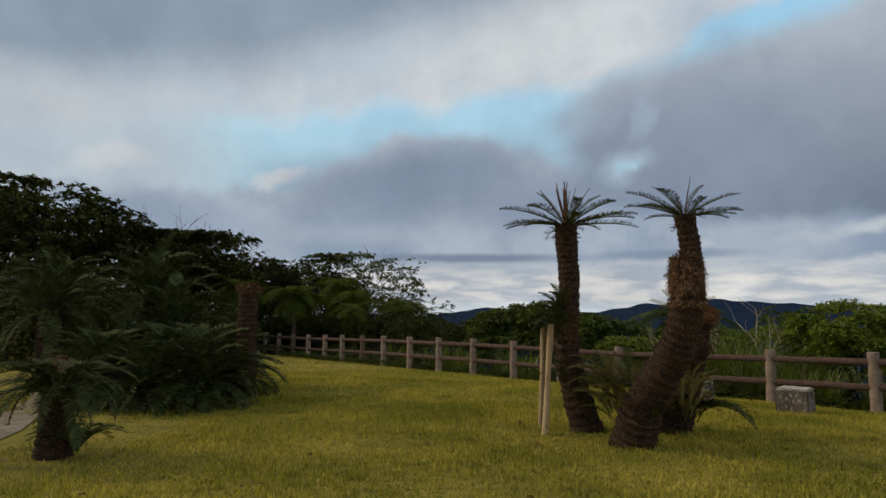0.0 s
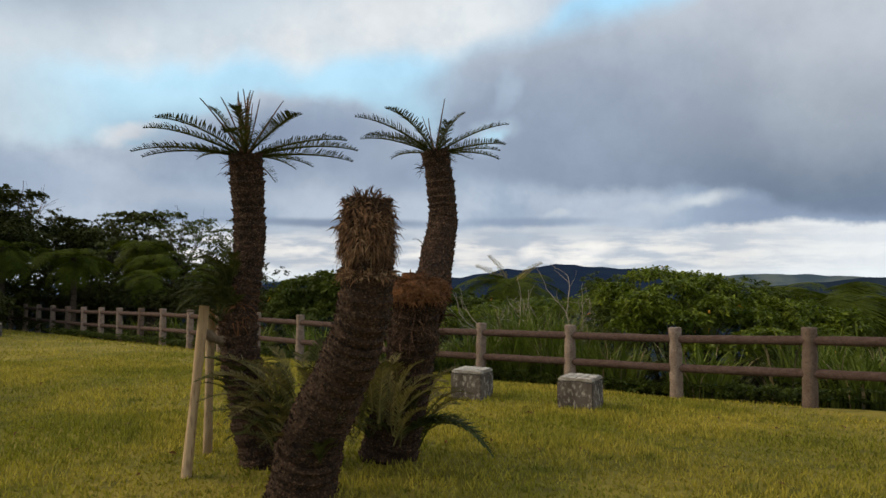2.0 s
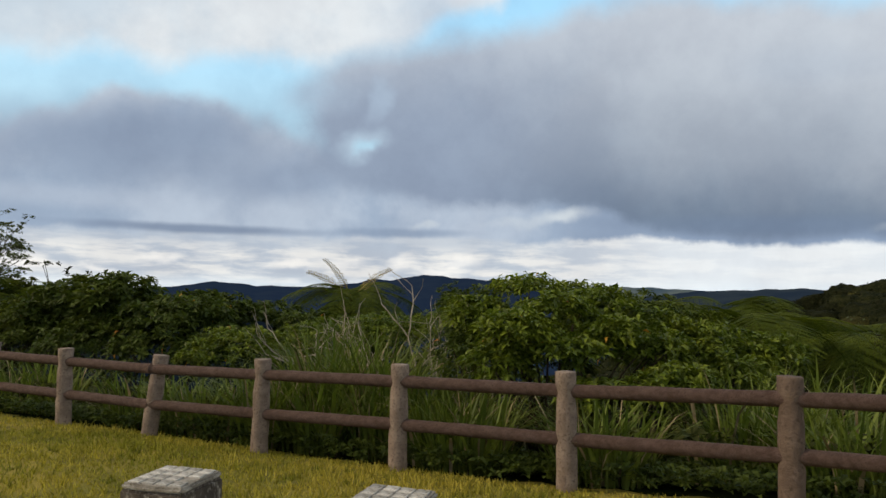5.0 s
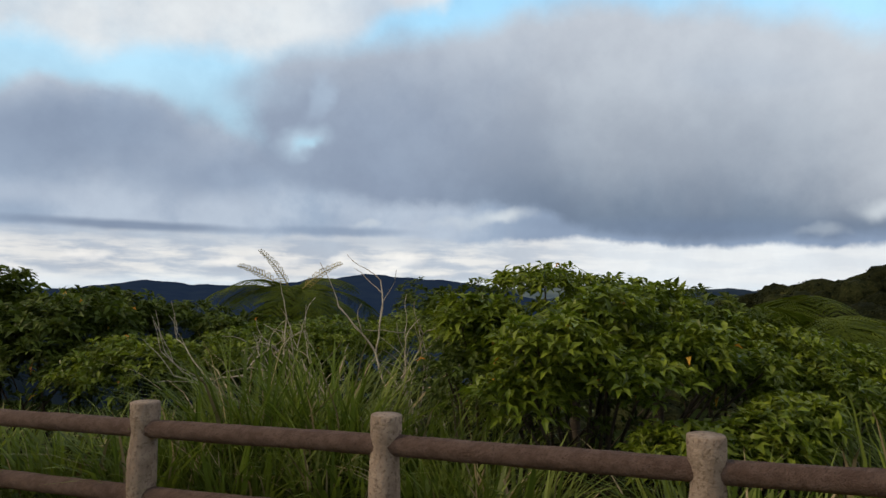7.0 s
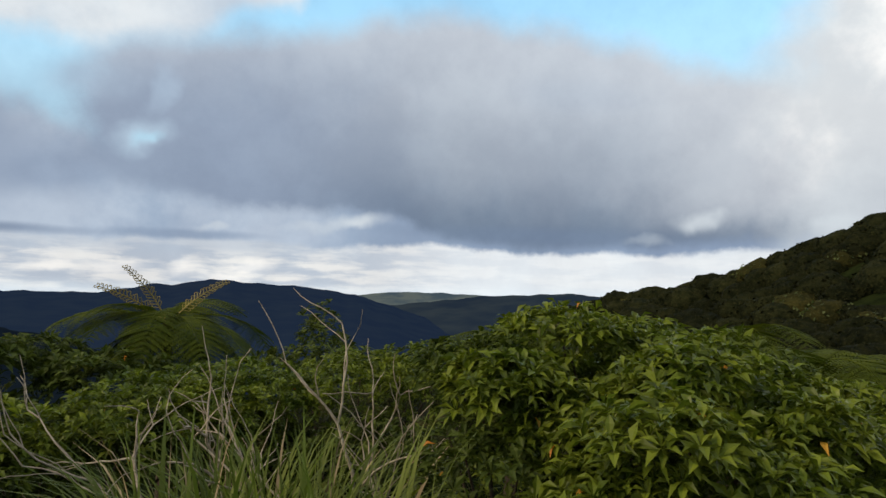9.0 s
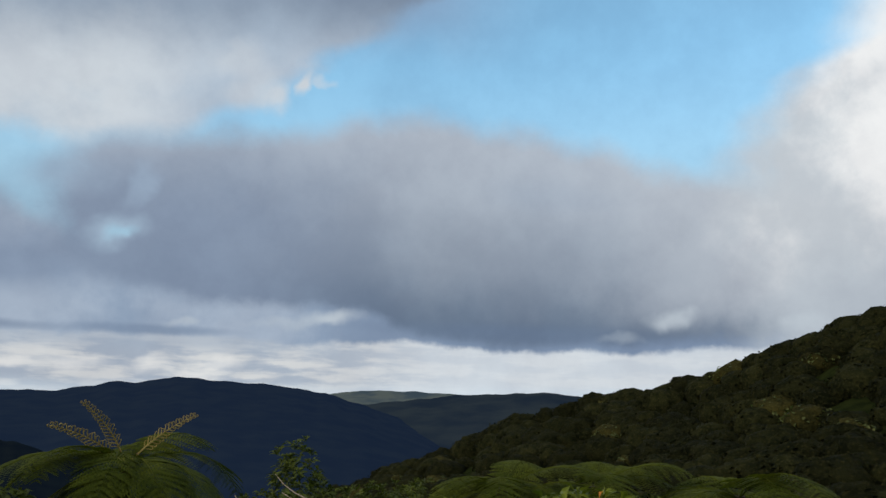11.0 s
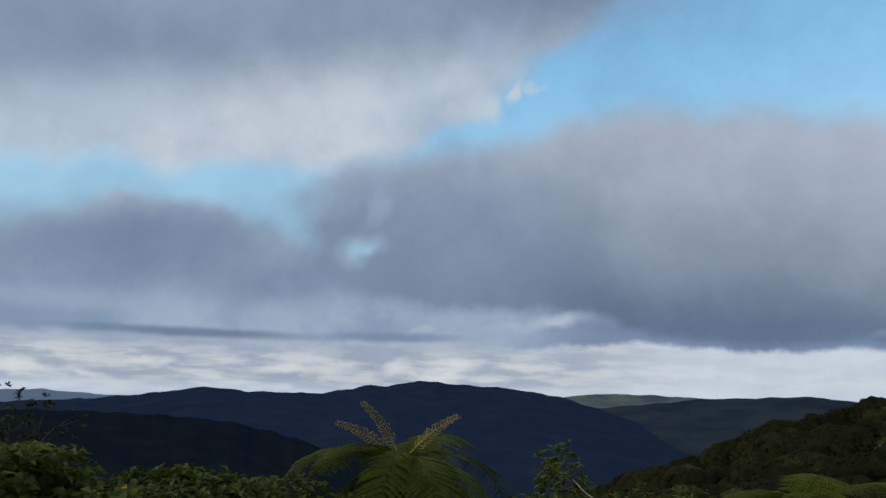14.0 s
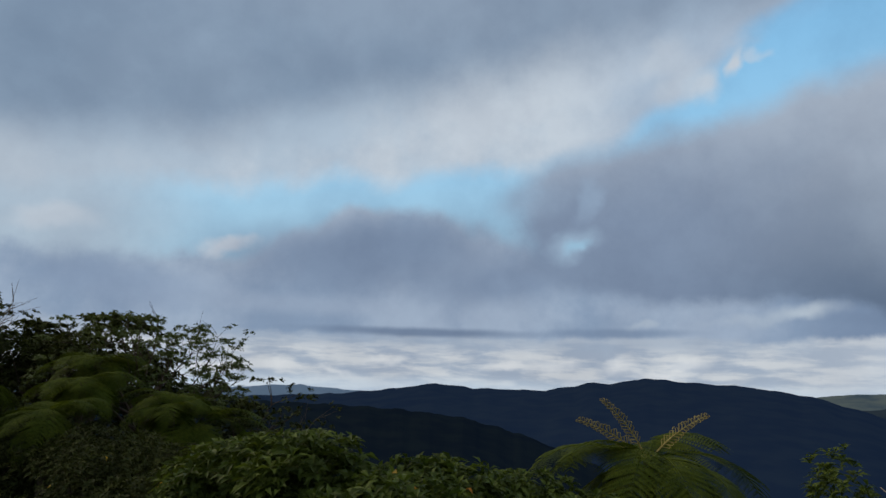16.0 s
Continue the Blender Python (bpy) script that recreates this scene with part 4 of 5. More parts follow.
        set_frond(c, (SUCKER + [SUCKER_GREEN])[i % 3], (2.68 + 0.2 * math.sin(radians(az)), 6.8 + 0.2 * math.cos(radians(az)), -0.15 + 0.4 * float(rng.random())), az, float(rng.uniform(0, 60)), float(rng.uniform(0.45, 0.75)))
    for i in range(30):
        az = float(rng.uniform(0, 360))
        set_frond(c, SUCKER[i % 2], (2.48 + 0.16 * math.sin(radians(az)), 6.28 + 0.2 * math.cos(radians(az)), 0.0 + 0.25 * float(rng.random())), az, float(rng.uniform(25, 75)), float(rng.uniform(0.42, 0.66)))
    set_frond(c, SUCKER_GREEN, (2.93, 7.35, 1.40), 300, 40, 0.2)
    for az, el in ((120, 8), (112, 3), (128, 12)):
        set_frond(c, BUSH[0], (2.65, 6.6, -0.05), az, el, 0.7)


cycad_group()


def stake_pair():
    st = thing("tree_stake", "pair of weathered round timber stakes lashed beside a cycad", "stake", (0, 0, 0))
    for name, foot, head in (("pole", (1.15, 6.6, -0.4), (1.24, 6.68, 0.92)), ("pole", (1.17, 7.25, -0.45), (1.20, 7.11, 0.87))):
        s = Soup()
        u = np.linspace(0, 1, 8)[:, None]
        tube(s, np.array(foot) * (1 - u) + np.array(head) * u, 0.034 + 0.003 * np.sin(u * 9), 10)
        piece(name, s.mesh(name, M_STAKE, True), st)
    s = Soup()
    u = np.linspace(0, 1, 10)[:, None]
    tube(s, np.array((1.22, 6.66, 0.76)) * (1 - u) + np.array((1.42, 6.92, 0.66)) * u + np.array([0, 0, -0.05]) * np.sin(u * 3.14), 0.035 + 0.008 * np.sin(u * 40), 8)
    piece("lashing", s.mesh("lashing", M_ROPE, True), st, label="brown palm-fibre lashing")


stake_pair()


def low_cycad(x, y, trunk_h, count, size, lo, hi, label, radius=0.2, group="cycads in the shade"):
    c = thing("cycad", label, "cycad", (0, 0, 0), group)
    z = ground_at(x, y)
    scaly_trunk(c, [(x, y, z - 0.1), (x + 0.02, y, z + trunk_h * 0.5), (x, y, z + trunk_h)], [radius * 1.1, radius, radius * 0.9])
    for i in range(count):
        az = i * 137.5 + float(rng.uniform(-10, 10))
        el = lo + (hi - lo) * (i / count)
        set_frond(c, BUSH[i % 3], (x, y, z + trunk_h - 0.03), az, el, size * float(rng.uniform(0.85, 1.15)), float(rng.uniform(-10, 10)))
    return c


first = low_cycad(-3.35, 4.95, 0.62, 34, 0.62, -28, 30, "dark green cycad on a short stout trunk", 0.15)
straw(first, "cone_tuft", (-3.35, 4.95, 0.46), 0.07, 0.16, 90, 0.12, M_STRAW, 0.2, "pale straw cone tuft")
for i in range(10):
    set_frond(first, BUSH[i % 3], (-3.13, 4.95, -0.22), i * 36.0, 30.0, 0.42)
for x, y, h, n, sz, lo in ((-3.5, 8.2, 0.25, 90, 0.9, -45), (-4.3, 8.9, 0.3, 80, 0.85, -40), (-3.5, 9.4, 0.25, 90, 0.85, -45), (-4.9, 8.2, 0.25, 70, 0.85, -45), (-4.1, 7.9, 0.2, 70, 0.8, -40), (-4.8, 10.2, 0.95, 40, 1.05, -30), (-5.6, 10.8, 1.55, 36, 1.1, -35), (-6.8, 9.8, 1.25, 36, 1.05, -35), (-7.6, 11.2, 1.5, 34, 1.1, -35)):
    low_cycad(x, y, h, n, sz, lo, 76, "dense dark green cycad clump spreading over the lawn", 0.22)
stub = thing("cycad", "bare cycad stump with a rusty flared top", "cycad", (0, 0, 0), "cycads in the shade")
scaly_trunk(stub, [(-3.1, 8.95, -0.4), (-3.1, 8.95, 0.6), (-3.08, 8.9, 1.4)], [0.17, 0.15, 0.14])
straw(stub, "wool_collar", (-3.08, 8.9, 1.34), 0.18, 0.12, 240, 0.07, M_RUST, 0.5, "rust-brown woolly top")


# ---- tree ferns ----
def fern_frond(name, length, pairs, seed, mat=None, droop=0.7, rise=0.5):
    """A twice-divided fern frond along x."""
    r = np.random.default_rng(seed)
    s = Soup()
    u = np.linspace(0, 1, 12)
    rib = np.stack([length * (u - 0.15 * u ** 3), 0 * u, length * (rise * u - droop * u ** 2)], 1)
    tube(s, rib, np.linspace(0.018, 0.004, 12), 4, False)
    f = np.linspace(0.14, 0.985, pairs)
    at = np.stack([np.interp(f, u, rib[:, i]) for i in range(3)], 1)
    d = unit(np.stack([np.gradient(at[:, i]) for i in range(3)], 1))
    prof = np.clip(np.sin((0.16 + 0.82 * f) * math.pi) ** 0.7, 0.06, 1)
    m = 13
    g = np.linspace(0.05, 0.97, m)
    for sgn in (1, -1):
        way = unit(np.array([0, sgn, 0.0]) + d * 0.42 + 0.06 * r.normal(size=(pairs, 3)))
        ln = length * 0.26 * prof * (0.9 + 0.2 * r.random(pairs))
        for i in range(pairs):
            p = at[i] + way[i] * (g * ln[i])[:, None] - np.array([0, 0, 1.0]) * (0.28 * ln[i] * g ** 2)[:, None]
            pl = (0.118 * ln[i] * np.sin((0.25 + 0.73 * g) * math.pi) ** 0.8 + 0.008)[:, None]
            for s2 in (1, -1):
                leafway = unit(s2 * d[i] + way[i] * 0.35 - np.array([0, 0, 0.15]))
                wd = way[i] * ln[i] / m * 0.42
                s.many(np.stack([p - wd, p + wd, p + leafway * pl + wd * 0.7, p + leafway * pl * 0.9 - wd * 0.4], 1), [(0, 1, 2, 3)])
    return s.mesh(name, mat or M_FERN)


FERN = [fern_frond("frond", 2.4, 21, 40 + i, droop=(0.72, 0.88, 0.60)[i], rise=0.55) for i in range(3)]


def crozier_mesh():
    """A young frond, half unrolled, with curled pinnae."""
    s = Soup()
    u = np.linspace(0, 1, 20)
    rib = np.stack([0.16 * u ** 2, 0.06 * np.sin(u * 3), 1.1 * u], 1)
    tube(s, rib, np.linspace(0.014, 0.005, 20), 5)
    for k in range(5, 20, 1):
        for sgn in (1, -1):
            reach = (0.06 * (1.08 - u[k]) ** 0.8 + 0.02) * float(rng.uniform(0.6, 1.3))
            a = np.linspace(0, 4.6, 8)
            rr = 0.014 + 0.012 * (1 - u[k])
            stem = np.stack([np.linspace(0, 0.3, 5), np.linspace(0, 1, 5) ** 1.3, np.linspace(0, 1.1, 5)], 1) * [reach, sgn * reach, reach]
            curl = stem[-1] + np.stack([0 * a, sgn * rr * np.sin(a), rr * (1 - np.cos(a))], 1)
            tube(s, rib[k] + np.concatenate([stem, curl[1:]]), np.linspace(0.007, 0.005, 12), 4, False)
    return s.mesh("crozier", M_FERN_TIP)


CROZIER = crozier_mesh()


def tree_fern(x, y, top, count, size, croziers=0, lo=-24, hi=18, label="tree fern with a spreading crown of arching green fronds"):
    c = thing("tree_fern", label, "tree fern", (x, y, ground_at(x, y)), "tree ferns beyond the fence")
    g = ground_at(x, y)
    s = Soup()
    tube(s, [(0, 0, -0.3), (0.03, 0, (top - g) * 0.5), (0, 0, top - g)], [0.14, 0.10, 0.09], 9)
    piece("trunk", s.mesh("trunk", M_BARK, True), c)
    for i in range(count):
        set_frond(c, FERN[i % 3], (0, 0, top - g - 0.05), i * 360 / count + float(rng.uniform(-10, 10)), float(rng.uniform(lo, hi)), size * float(rng.uniform(0.85, 1.1)), float(rng.uniform(-10, 10)))
    for i in range(count * 2 // 3):
        set_frond(c, FERN[i % 3], (0, 0, top - g - 0.1), i * 540 / count + float(rng.uniform(-12, 12)), float(rng.uniform(lo - 30, lo - 8)), size * float(rng.uniform(0.7, 0.95)), float(rng.uniform(-10, 10)))
    for i in range(croziers):
        turn, tilt, size2 = ((172, 34, 1.1), (-8, 50, 1.15), (178, 58, 1.2))[i % 3]
        m = Matrix.Translation((0, 0, top - g - 0.05)) @ pose(0, 0, 0, 0, 0, turn) @ pose(0, 0, 0, 0, tilt, 0) @ pose(0, 0, 0, 0, 0, 70) @ Matrix.Scale(size2, 4)
        piece("crozier", CROZIER, c, m, "furled young golden frond")


tree_fern(7.6, 22.4, 0.98, 12, 1.0, 3, -14, 8)
for x, y, top, n, sz in ((-7.8, 27.4, 1.9, 12, 0.8), (-5.4, 29.0, 2.0, 11, 0.72), (-3.6, 30.5, 1.6, 10, 0.7), (-10.8, 28.5, 2.3, 11, 0.85), (-6.6, 32.0, 2.6, 11, 0.85), (-2.6, 30.0, 0.9, 10, 1.0), (0.2, 27.5, 0.2, 9, 0.9), (14.2, 15.5, 0.72, 11, 0.85), (12.0, 18.2, 0.7, 11, 0.8), (13.3, 17.4, 0.72, 11, 0.8), (12.0, 13.4, 0.68, 11, 0.8), (15.0, 13.5, 0.5, 10, 0.9), (-5.0, 27.0, 1.25, 9, 0.7), (-3.1, 29.4, 1.3, 9, 0.7)):
    tree_fern(x, y, top, n, sz)


# ---- shrubs ----
def shrub(x, y, blobs, tips, leaf, mat, label, orange=0, stems=2, per=8, category="shrub", name="shrub"):
    """A broad-leaved shrub: stems from the ground, lobes of leaf whorls."""
    g = ground_at(x, y)
    ob = thing(name, label, category, (x, y, g), "shrubs beyond the fence")
    lobes = [(bx - x, by - y, bz - g, rx, ry, rz) for bx, by, bz, rx, ry, rz in blobs]
    for b in lobes:
        for _ in range(stems):
            s = Soup()
            a = rng.normal(size=3) * 0.12
            p0 = np.array([a[0], a[1], -0.15])
            p1 = np.array(b[:3]) + rng.uniform(-0.6, 0.6, 3) * np.array(b[3:])
            u = np.linspace(0, 1, 7)[:, None]
            mid = (p0 + p1) / 2 * [0.8, 0.8, 0.9]
            tube(s, (1 - u) ** 2 * p0 + 2 * u * (1 - u) * mid + u ** 2 * p1, np.linspace(0.03, 0.008, 7), 5, False)
            piece("stem", s.mesh("stem", M_BARK, True), ob)
    s = Soup()
    p, d = in_blobs(lobes, tips)
    rosettes(s, p, unit(d + 0.45 * rng.normal(size=d.shape)), leaf, per, 1.0, 0.14, 0.36, 0.25, fine=leaf > 0.14 and y < 14)
    foliage = piece("foliage", s.mesh("foliage", mat), ob)
    if orange:
        s = Soup()
        p, d = in_blobs(lobes, orange, 0.15)
        leaves(s, p, d + np.array([0, 0, -0.6]), leaf * (0.6 + 0.3 * rng.random(orange)))
        piece("withered_leaves", s.mesh("withered_leaves", M_LEAF_ORANGE), foliage, label="scattered orange withered leaves")


BRIGHT = "glossy bright green broad-leaved shrub behind the fence"
DULL = "dark green leafy shrub on the slope behind the fence"
shrub(8.2, 13.0, [(8.28, 13.75, 1.12, 0.5, 0.5, 0.24), (7.35, 12.25, 0.68, 0.42, 0.4, 0.22), (7.4, 13.5, 0.80, 0.45, 0.45, 0.24), (8.1, 12.6, 0.85, 0.5, 0.45, 0.24), (8.9, 12.9, 0.92, 0.5, 0.45, 0.26), (9.7, 12.7, 0.62, 0.5, 0.45, 0.26),
                  (7.9, 12.0, 0.42, 0.45, 0.38, 0.22), (8.6, 12.1, 0.58, 0.45, 0.38, 0.24), (9.3, 12.2, 0.42, 0.45, 0.4, 0.24), (7.3, 12.5, 0.28, 0.45, 0.4, 0.24), (9.1, 13.7, 0.98, 0.5, 0.5, 0.28), (7.8, 13.1, 0.55, 0.6, 0.5, 0.3)], 1450, 0.132, M_LEAF, BRIGHT, 24)
shrub(8.7, 11.7, [(8.0, 11.6, -0.05, 0.38, 0.34, 0.2), (8.6, 11.5, -0.02, 0.42, 0.36, 0.22), (9.3, 11.7, 0.02, 0.42, 0.36, 0.24), (9.0, 11.5, 0.14, 0.35, 0.3, 0.18)], 460, 0.135, M_LEAF, BRIGHT, 5)
shrub(10.4, 12.4, [(10.3, 12.4, 0.45, 0.6, 0.5, 0.3), (11.0, 12.2, 0.3, 0.6, 0.5, 0.3), (10.2, 11.9, 0.1, 0.6, 0.5, 0.35), (10.9, 13.4, 0.5, 0.7, 0.6, 0.35)], 620, 0.12, M_LEAF, BRIGHT, 6)
shrub(7.9, 14.0, [(7.5, 13.8, 0.75, 0.5, 0.5, 0.4), (7.3, 13.4, 0.2, 0.5, 0.5, 0.5), (8.1, 13.0, 0.1, 0.7, 0.5, 0.6)], 420, 0.12, M_LEAF_DULL, DULL, 3)
shrub(10.0, 13.2, [(9.9, 13.3, 0.6, 0.9, 0.8, 0.55), (10.9, 13.0, 0.2, 0.9, 0.8, 0.5)], 420, 0.13, M_LEAF_DULL, DULL, 8)
shrub(7.9, 17.0, [(7.0, 17.2, 0.15, 0.9, 0.8, 0.45), (8.3, 17.0, 0.3, 0.9, 0.8, 0.5), (9.3, 16.6, 0.4, 0.9, 0.9, 0.5), (8.6, 15.2, -0.45, 0.8, 0.7, 0.5)], 1300, 0.10, M_LEAF, DULL, 8)
shrub(9.5, 19.5, [(9.4, 20.0, 0.2, 1.0, 1.0, 0.5), (9.8, 20.8, 0.55, 0.45, 0.45, 0.75), (10.6, 19.0, 0.0, 1.1, 1.0, 0.5)], 420, 0.15, M_LEAF_DULL, DULL)
shrub(5.4, 17.6, [(4.6, 17.8, -0.1, 1.1, 1.0, 0.5), (6.1, 17.4, 0.1, 1.0, 0.9, 0.45), (7.2, 17.8, 0.2, 1.0, 1.0, 0.45)], 900, 0.13, M_LEAF, DULL, 10)
shrub(2.6, 19.6, [(2.2, 20.2, 0.75, 1.0, 1.0, 0.6), (3.4, 19.4, 0.3, 1.2, 1.0, 0.6), (1.2, 21.2, 0.5, 1.2, 1.0, 0.6), (4.0, 20.6, 0.5, 1.0, 1.0, 0.5)], 1100, 0.22, M_LEAF_DULL, BRIGHT, 16)
UNDER = "dense dark green bushes filling the slope behind the fence"
shrub(3.6, 18.8, [(2.0, 19.6, -0.1, 1.1, 0.9, 0.7), (3.2, 18.8, -0.2, 1.1, 0.9, 0.7), (4.4, 18.2, -0.35, 1.1, 0.9, 0.7), (1.0, 20.8, 0.0, 1.1, 0.9, 0.7)], 1100, 0.15, M_LEAF_DULL, UNDER, 14)
shrub(6.4, 17.6, [(5.5, 18.2, -0.4, 1.1, 0.9, 0.6), (6.8, 17.6, -0.35, 1.0, 0.9, 0.6), (8.0, 16.2, -0.45, 1.0, 0.9, 0.6)], 900, 0.14, M_LEAF_DULL, UNDER, 6)
shrub(-0.4, 21.8, [(-0.2, 21.8, -0.2, 1.2, 1.0, 0.7), (-1.6, 23.2, -0.1, 1.2, 1.0, 0.7)], 700, 0.15, M_LEAF_WOOD, UNDER, 4)
shrub(5.6, 21.0, [(5.2, 21.4, 0.3, 1.1, 1.0, 0.5), (6.4, 20.4, 0.1, 1.0, 1.0, 0.5)], 460, 0.18, M_LEAF_DULL, BRIGHT, 6)
# the next two wear the darker tree leaf: deep shade put into their colour
shrub(-1.5, 23.5, [(-2.0, 24.0, 0.2, 1.4, 1.2, 0.7), (0.0, 23.0, 0.0, 1.4, 1.2, 0.7)], 620, 0.13, M_LEAF_WOOD, DULL)
shrub(-5.0, 27.0, [(-5.0, 27.2, 0.2, 1.6, 1.3, 0.8), (-3.0, 26.2, 0.0, 1.5, 1.2, 0.7)], 620, 0.14, M_LEAF_WOOD, DULL)
for bx, by in ((-8.5, 32.6), (-11.0, 34.2), (-6.4, 30.6), (-13.6, 36.0)):
    shrub(bx, by, [(bx - 0.6, by, -0.1, 1.7, 1.3, 0.9), (bx + 0.9, by - 0.6, -0.4, 1.5, 1.2, 0.8), (bx, by, -1.2, 1.8, 1.4, 0.9)], 620, 0.2, M_LEAF_WOOD, UNDER)
shrub(-9.5, 31.5, [(-9.5, 31.5, 0.4, 1.9, 1.5, 1.0), (-7.0, 31.0, 0.3, 1.7, 1.4, 0.9)], 620, 0.16, M_LEAF_WOOD, DULL)
for bx, by, bz, br in ((-12, 30, 0.9, 2.0), (-15, 26.5, 1.2, 2.2), (-18, 23, 1.4, 2.4), (-13, 22, 0.6, 1.8), (-22, 20, 1.6, 2.6), (-16, 18, 1.0, 2.2), (-11, 26, 0.5, 1.6), (-20, 30, 2.0, 2.6), (-12, 16, 0.8, 1.8), (-9.6, 19.2, 1.0, 1.6), (-11.0, 16.4, 1.6, 1.9), (-9.8, 22.8, 0.9, 1.5)):
    shrub(bx, by, [(bx - 0.8, by, bz - 0.3, br * 0.8, br * 0.7, br * 0.6), (bx + 0.9, by - 0.3, bz - 0.6, br * 0.7, br * 0.7, br * 0.5), (bx, by, bz - 1.2, br, br, br * 0.6)], 560, 0.22, M_LEAF_WOOD, "dark evergreen undergrowth below the trees")
# darker tree leaf here as well, in place of the wood's shade
shrub(-2.9, 25.7, [(-2.9, 25.7, 0.6, 1.2, 1.0, 0.4), (-1.2, 25.0, 0.35, 1.0, 0.9, 0.4), (-4.0, 26.2, 0.1, 1.2, 1.0, 0.5)], 520, 0.15, M_LEAF_WOOD, DULL)
shrub(14.0, 17.0, [(13.5, 16.8, 0.0, 1.4, 1.2, 0.6), (15.5, 15.5, -0.2, 1.4, 1.2, 0.6)], 520, 0.14, M_LEAF_DULL, DULL)
shrub(13.0, 21.0, [(12.5, 21.5, -0.2, 1.6, 1.4, 0.6), (15.0, 19.8, -0.3, 1.6, 1.4, 0.6)], 520, 0.15, M_LEAF_DULL, DULL)


# ---- reeds ----
def reeds(x, y, radius, count, tall, label="clump of tall arching green silver grass behind the fence", dry=0.08):
    g = ground_at(x, y)
    ob = thing("grass_clump", label, "grass", (x, y, g), "grass clumps behind the fence")
    for name, mat, k in (("leaf_tuft", M_REED, count), ("dry_tuft", M_REED_DRY, int(count * dry))):
        s = Soup()
        a = rng.uniform(0, 6.283, k)
        r = radius * np.sqrt(rng.random(k))
        base = np.stack([r * np.cos(a), r * np.sin(a), 0 * a], 1)
        base[:, 2] = hill(base[:, 0] + x, base[:, 1] + y) - g - 0.03
        out = unit(np.stack([np.cos(a), np.sin(a), 0 * a], 1) * (r / radius)[:, None] + rng.normal(size=(k, 3)) * [0.5, 0.5, 0])
        h = tall * (0.5 + 0.66 * rng.random(k))
        bend = h * (0.15 + 0.6 * rng.random(k))
        side = unit(np.cross(out, [0, 0, 1.0])) * (0.007 + 0.016 * rng.random((k, 1)) ** 2)
        rows = []
        for t, wf in ((0, 0.7), (0.3, 1.0), (0.6, 0.9), (0.85, 0.5)):
            c = base + np.array([0, 0, 1.0]) * (h * (t - 0.28 * t ** 3 * bend / h * 1.6))[:, None] + out * (bend * t ** 2)[:, None]
            rows += [c - side * wf, c + side * wf]
        c = base + np.array([0, 0, 1.0]) * (h * (1 - 0.42 * bend / h))[:, None] + out * (bend * 1.12)[:, None]
        rows.append(c)
        s.many(np.stack(rows, 1), [(0, 1, 3, 2), (2, 3, 5, 4), (4, 5, 7, 6), (6, 7, 8)])
        piece(name, s.mesh(name, mat), ob)


for x, y, r, n, t in ((6.1, 13.55, 0.4, 340, 1.75), (6.55, 13.3, 0.3, 230, 1.45), (7.0, 13.1, 0.3, 200, 1.35), (6.9, 12.3, 0.4, 160, 1.0), (5.5, 13.9, 0.4, 320, 1.7), (5.1, 13.9, 0.4, 220, 1.2), (6.1, 14.5, 0.5, 320, 1.85), (4.7, 14.6, 0.5, 180, 1.1), (-1.5, 24.1, 0.7, 260, 1.5), (4.7, 13.5, 0.4, 240, 1.0), (5.3, 13.1, 0.35, 220, 1.0), (5.9, 12.8, 0.35, 240, 1.0), (6.4, 12.5, 0.35, 200, 0.9), (3.9, 14.6, 0.4, 200, 0.9), (-0.6, 23.6, 0.6, 200, 1.3), (6.6, 11.9, 0.5, 260, 0.95), (7.6, 10.9, 0.5, 300, 0.95), (5.2, 13.1, 0.4, 160, 0.8), (4.2, 14.2, 0.45, 160, 0.8),
                      (9.4, 10.9, 0.6, 460, 1.35), (10.5, 10.6, 0.7, 460, 1.4), (9.3, 9.6, 0.6, 340, 0.95), (10.8, 8.6, 0.8, 420, 1.0), (12.2, 8.4, 0.9, 380, 1.0), (11.8, 11.4, 0.8, 320, 1.05), (3.2, 15.4, 0.5, 180, 0.9), (1.6, 17.6, 0.7, 260, 1.1), (-0.4, 19.6, 0.8, 280, 1.2), (-2.2, 22.0, 0.8, 240, 1.2), (-4.6, 25.0, 0.8, 200, 1.1), (13.0, 6.2, 0.9, 300, 1.2)):
    reeds(x, y, r, n, t)


def scrub():
    """Tangled undergrowth that covers the slope below the lawn."""
    s = Soup()
    k = 6500
    along = rng.uniform(-22, 20, k)
    off = 0.9 + 15 * rng.random(k) ** 1.5
    px, py = 4.5 + (along + off) * 0.707, 12.75 + (off - along) * 0.707
    p = np.stack([px, py, hill(px, py) + 0.1 + (0.3 + 0.085 * off) * rng.random(k)], 1)
    rosettes(s, p, unit(rng.normal(size=(k, 3)) * [0.6, 0.6, 0] + [0, 0, 1.0]), 0.17, 6, width=0.45)
    tagged(new("scrub", s.mesh("scrub", M_LEAF_WOOD)), "dark tangled undergrowth on the slope", "undergrowth", kind="stuff")


scrub()


